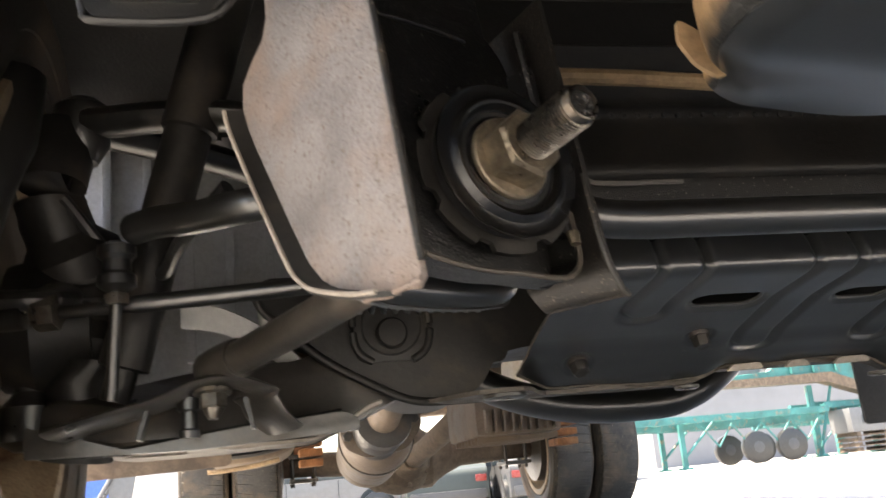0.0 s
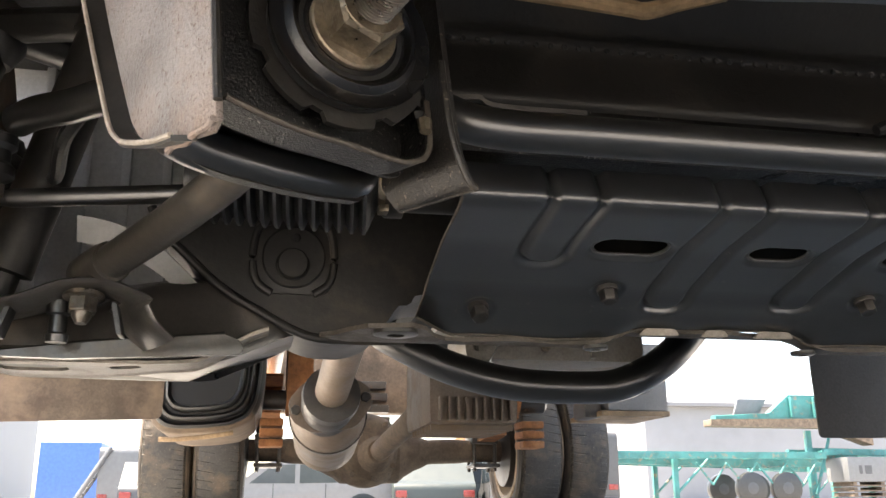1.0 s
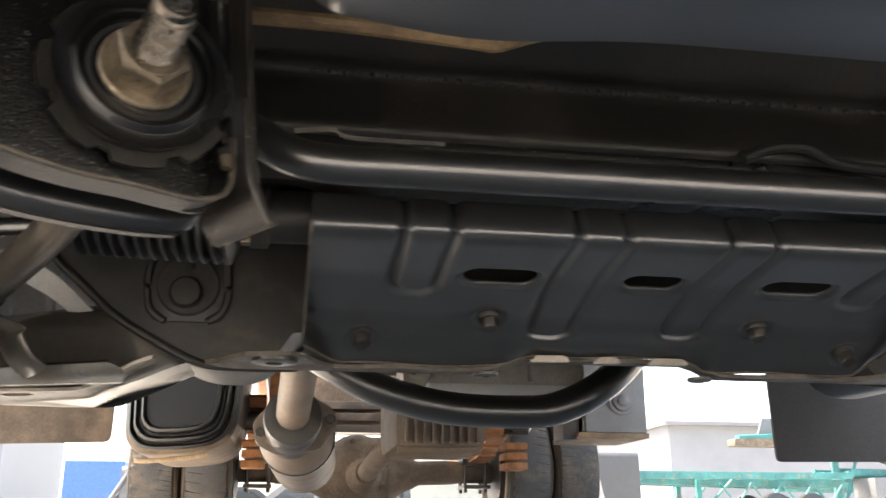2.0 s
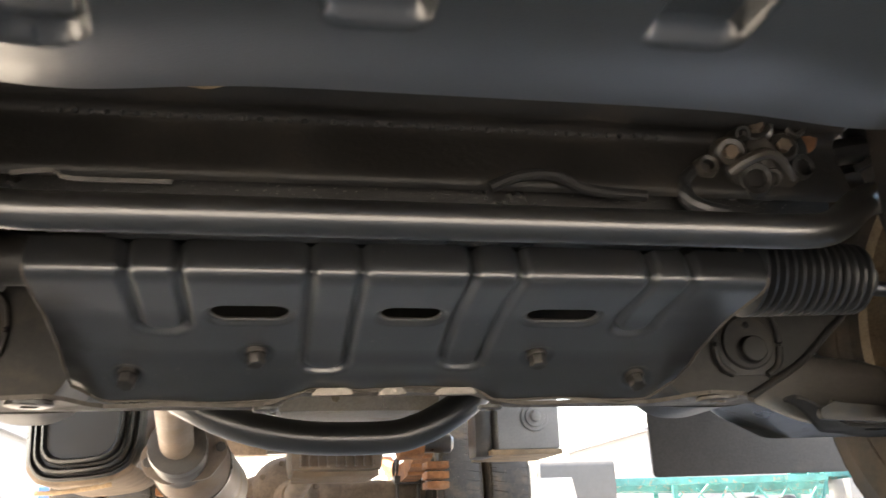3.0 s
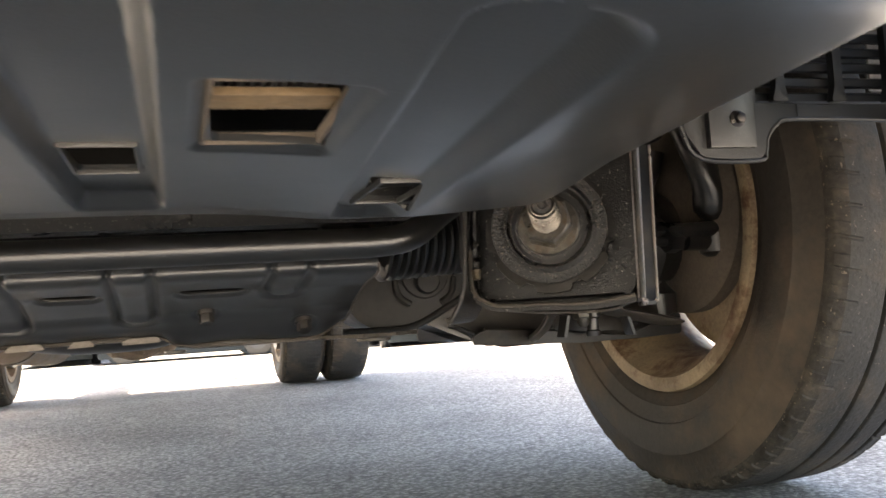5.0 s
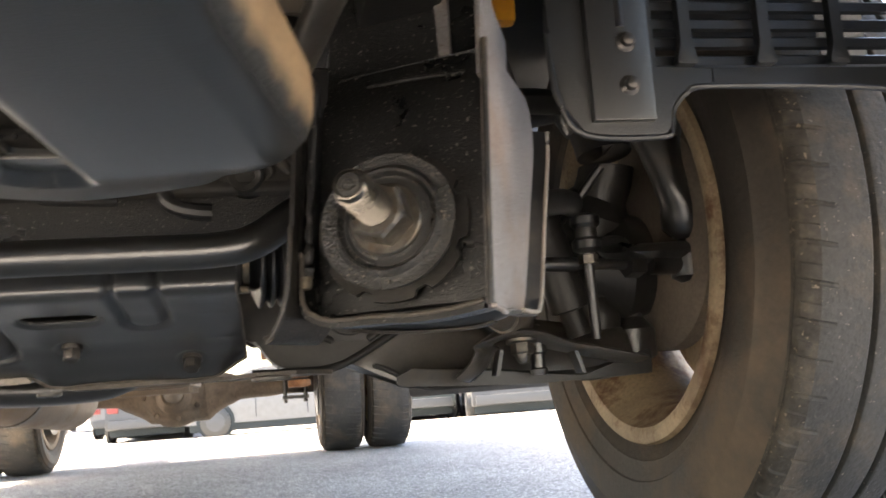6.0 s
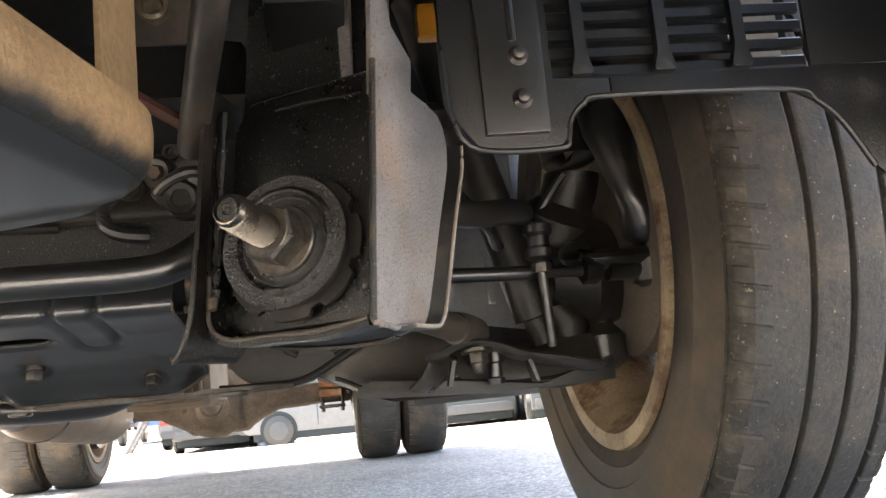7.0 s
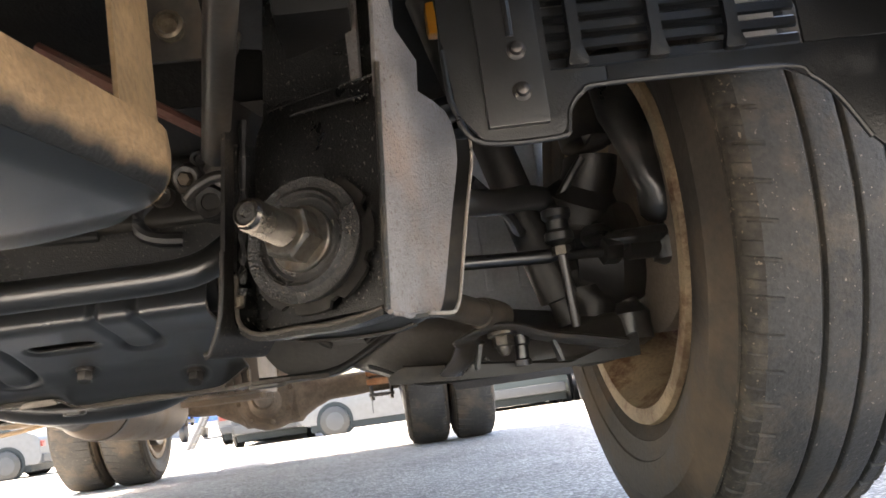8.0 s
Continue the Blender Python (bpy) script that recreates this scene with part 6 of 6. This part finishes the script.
G = "parked vehicles across the yard"
row = [
    ("car", 4.4, 1.75, 1.45, CARDARK, "car", "dark green hatchback parked side-on", "car", 5.6, 23.4, 12),
    ("car", 4.3, 1.72, 1.44, CARWHITE, "car", "off-white parked saloon car", "car", 0.4, 21.5, 180),
    ("car", 4.5, 1.78, 1.50, CARDARK, "car", "dark saloon car parked side-on", "car", -13.5, 24.0, 0),
    ("car", 4.4, 1.75, 1.48, CARWHITE, "car", "white parked car beside a dark one", "car", -9.8, 22.5, 180),
    ("car", 4.6, 1.80, 1.62, CARDARK, "car", "black parked estate car", "car", -17.0, 25.5, 0),
    ("van", 4.7, 1.80, 1.95, CARWHITE, "van", "white parked delivery van", "van", -3.3, 28.0, 84),
    ("car", 4.3, 1.72, 1.44, CARGREY, "car", "silver car in the far row", "car", -1.6, 26.5, 0),
    ("car", 4.4, 1.75, 1.46, CARWHITE, "car", "white car in the far row", "car", 2.6, 26.0, 180),
    ("van", 4.8, 1.90, 2.05, CARGREY, "van", "silver box van seen end-on", "van", 7.5, 25.0, 88),
    ("car", 4.4, 1.76, 1.62, CARGREY, "car", "grey off-roader seen end-on", "car", 5.3, 20.2, 82),
    ("van", 4.6, 1.80, 1.85, CARWHITE, "van", "white van behind the parked cars", "van", 5.2, 27.6, 170),
    ("car", 4.3, 1.72, 1.46, CARGREY, "car", "grey saloon seen end-on between white cars", "car", -2.5, 23.8, 90),
    ("car", 4.5, 1.75, 1.50, CARDARK, "car", "dark car seen end-on in the near row", "car", 3.4, 22.2, 86),
    ("van", 4.6, 1.75, 1.90, CARGREY, "van", "silver van in the far row", "van", -11.5, 29.5, 0),
]
for nm, L, W_, H, m_, kd, lab, cat_, x, y, rot in row:
    t = car(nm, L, W_, H, m_, kd, lab, cat_, G)
    t.location = (x, y, yard(x, y))
    t.rotation_euler = (0, 0, radians(rot))


def truck_wheel(t, x, y, r=0.5, w=0.28):
    bm = bm_new()
    turned(bm, (x, y - w / 2, r), (0, 1, 0), [(0, r * 0.72), (0.03, r * 0.97), (0.08, r), (w - 0.08, r), (w - 0.03, r * 0.97), (w, r * 0.72)], 28)
    wh = part("wheel", bm, RUBBER, t)
    bm = bm_new()
    turned(bm, (x, y - w / 2 - 0.01, r), (0, 1, 0), [(0, r * 0.25), (0.03, r * 0.6), (w, r * 0.6), (w + 0.02, r * 0.25)], 20)
    part("rim", bm, CARGREY, wh)


def trailer(x, y, L, deck, rot, label, legs=True):
    t = thing("skeletal_trailer", (0, 0, 0), label, "trailer", "turquoise trailers across the yard")
    for yy in (-0.5, 0.5):
        bm = bm_new()
        plate(bm, [(-L / 2, deck - 0.30), (L * 0.1, deck - 0.40), (L / 2, deck - 0.40), (L / 2, deck), (-L / 2, deck + 0.05)], (0, yy, 0), (1, 0, 0), (0, 0, 1), 0.16, 0.01)
        part("main_beam", bm, TEAL, t)
    for i in range(7):
        bm = bm_new()
        box(bm, (-L / 2 + 0.3 + i * (L - 0.6) / 6, 0, deck - 0.12), (0.14, 2.4, 0.16), bevel=0.01)
        part("cross_beam", bm, TEAL, t)
    for yy in (-1.15, 1.15):
        bm = bm_new()
        box(bm, (0, yy, deck - 0.1), (L, 0.08, 0.18), bevel=0.01)
        part("side_rail", bm, TEAL, t)
    for x0 in (L / 2 - 1.2, L / 2 - 2.25):
        for yy in (-0.95, 0.95):
            truck_wheel(t, x0, yy, 0.45)
    if legs:
        for yy in (-0.8, 0.8):
            bm = bm_new()
            box(bm, (-L / 2 + 2.0, yy, deck / 2 - 0.1), (0.14, 0.14, deck - 0.2), bevel=0.01)
            sweep(bm, [(-L / 2 + 2.0, yy, 0.3), (-L / 2 + 3.0, yy, deck - 0.2)], 0.04, 8)
            box(bm, (-L / 2 + 2.0, yy, 0.03), (0.34, 0.3, 0.06), bevel=0.01)
            part("landing_leg", bm, TEAL, t)
    for i in range(4):
        bm = bm_new()
        x0 = -L * 0.1 + i * 0.9
        sweep(bm, [(x0, -1.0, deck - 0.3), (x0 + 0.45, -1.0, 0.55)], 0.03, 8)
        sweep(bm, [(x0 + 0.45, -1.0, 0.55), (x0 + 0.9, -1.0, deck - 0.3)], 0.03, 8)
        part("brace", bm, TEAL, t)
    t.location = (x, y, yard(x, y))
    t.rotation_euler = (0, 0, radians(rot))
    return t


trailer(12.35, 26.0, 6.4, 1.45, -3, "long turquoise skeletal trailer with twin axles", True)
trailer(20.6, 27.5, 9.5, 1.60, 8, "turquoise trailer with rusty deck beams", True)
trailer(22.5, 33.0, 9.0, 1.5, -4, "turquoise trailer parked further off", True)
# raised gooseneck on a prop, its white crate beside it
t = thing("gooseneck_frame", (0, 0, 0), "turquoise gooseneck frame with a rusty tan underside", "trailer frame")
bm = bm_new()
plate(bm, rounded([(-3.3, 0.02), (0.4, 0.0), (1.9, -0.5), (1.9, -0.2), (0.6, 0.28), (-3.3, 0.22)], 0.03), (0, 0, 0), (1, 0, 0), (0, 0, 1), 0.5, 0.02)
part("beam", bm, AXLE, t, "rusty tan lower beam")
bm = bm_new()
plate(bm, [(-3.0, 0.235), (0.6, 0.30), (2.2, -0.16), (3.4, 0.1), (3.4, 1.0), (-0.6, 1.0), (-1.25, 0.42), (-3.0, 0.36)], (0, 0.1, 0), (1, 0, 0), (0, 0, 1), 0.3, 0.02)
part("upper_frame", bm, TEAL, t)
for x0 in (-0.55, 0.2, 0.95, 1.7):
    bm = bm_new()
    box(bm, (x0, -0.28, 0.62), (0.08, 0.10, 0.60), bevel=0.01)
    part("rib", bm, TEAL, t)
bm = bm_new()
plate(bm, [(-2.1, 0.38), (-1.3, 0.38), (-0.95, 0.92), (-1.9, 0.92)], (0, 0.5, 0), (1, 0, 0), (0, 0, 1), 0.08, 0.01)
part("tarpaulin", bm, CARWHITE, t, "white sheet on the frame")
bm = bm_new()
box(bm, (0.05, 0, -1.1), (0.16, 0.16, 2.1), bevel=0.01)
sweep(bm, [(0.1, -0.1, -1.9), (0.75, -0.1, -0.1)], 0.05, 8)
box(bm, (0.05, 0, -2.16), (0.4, 0.4, 0.06), bevel=0.01)
part("prop", bm, TEAL, t)
t.location = (15.75, 26.0, 2.14)
t = thing("crate", (0, 0, 0), "white crate with dark bars of lettering", "crate")
bm = bm_new()
box(bm, (0, 0, 0.35), (2.2, 1.1, 0.70), bevel=0.02)
part("body", bm, CARWHITE, t)
for x0, w0 in ((-0.7, 0.10), (-0.45, 0.22)):
    bm = bm_new()
    box(bm, (x0, -0.553, 0.34), (w0, 0.01, 0.24))
    part("marking", bm, CARGREY, t)
t.location = (17.5, 25.6, 0.58)
t = thing("pallet_stack", (0, 0, 0), "grey wooden pallet stack under the crate", "pallet")
for i in range(4):
    bm = bm_new()
    box(bm, (0, 0, 0.07 + i * 0.15), (2.0, 1.1, 0.03), bevel=0.004)
    for x0 in (-0.9, 0, 0.9):
        box(bm, (x0, 0, 0.13 + i * 0.15), (0.12, 1.0, 0.09))
    part("pallet", bm, AXLE, t)
t.location = (17.5, 25.6, yard(17.5, 25.6))
# leaning ramp beside the blue truck
t = thing("loading_ramp", (0, 0, 0), "white ladder-like loading ramp leaning up", "ramp")
for yy in (-0.3, 0.3):
    bm = bm_new()
    sweep(bm, [(-0.55, yy, 0.0), (0.60, yy, 1.95)], 0.06, 8)
    part("rail", bm, CARWHITE, t)
for i in range(9):
    bm = bm_new()
    k = 0.08 + i * 0.105
    sweep(bm, [(-0.55 + 1.15 * k, -0.3, 1.95 * k), (-0.55 + 1.15 * k, 0.3, 1.95 * k)], 0.035, 8)
    part("rung", bm, CARWHITE, t)
t.location = (-4.75, 26.0, yard(-4.75, 26.0))
# white crates, blue truck box and sheds far off
t = thing("blue_box_truck", (0, 0, 0), "blue box body truck parked far off", "truck", G)
bm = bm_new()
box(bm, (0, 0, 1.75), (4.2, 2.2, 2.1), bevel=0.03)
part("box_body", bm, BLUE, t)
bm = bm_new()
box(bm, (2.95, 0, 1.35), (1.5, 2.0, 1.8), bevel=0.15)
part("cab", bm, WHITE, t)
for x0 in (-1.3, 2.8):
    for yy in (-0.9, 0.9):
        truck_wheel(t, x0, yy, 0.42)
t.location, t.rotation_euler = (-7.4, 40.0, yard(-7.4, 40)), (0, 0, radians(90))
for x, y, L, D, H, lab in ((35.5, 56, 30, 14, 5.2, "grey industrial shed with a low roof"), (-30, 60, 30, 14, 7, "pale clad warehouse far across the yard")):
    t = thing("shed", (0, 0, 0), lab, "building")
    bm = bm_new()
    box(bm, (0, 0, H / 2), (L, D, H))
    part("wall", bm, CLAD, t)
    bm = bm_new()
    plate(bm, [(-D / 2 - 0.5, 0), (D / 2 + 0.5, 0), (D / 2 + 0.5, 0.2), (0, 1.6), (-D / 2 - 0.5, 0.2)], (-L / 2 - 0.4, 0, H), (0, 1, 0), (0, 0, 1), L + 0.8)
    part("roof", bm, ROOFM, t)
    t.location = (x, y, yard(x, y))
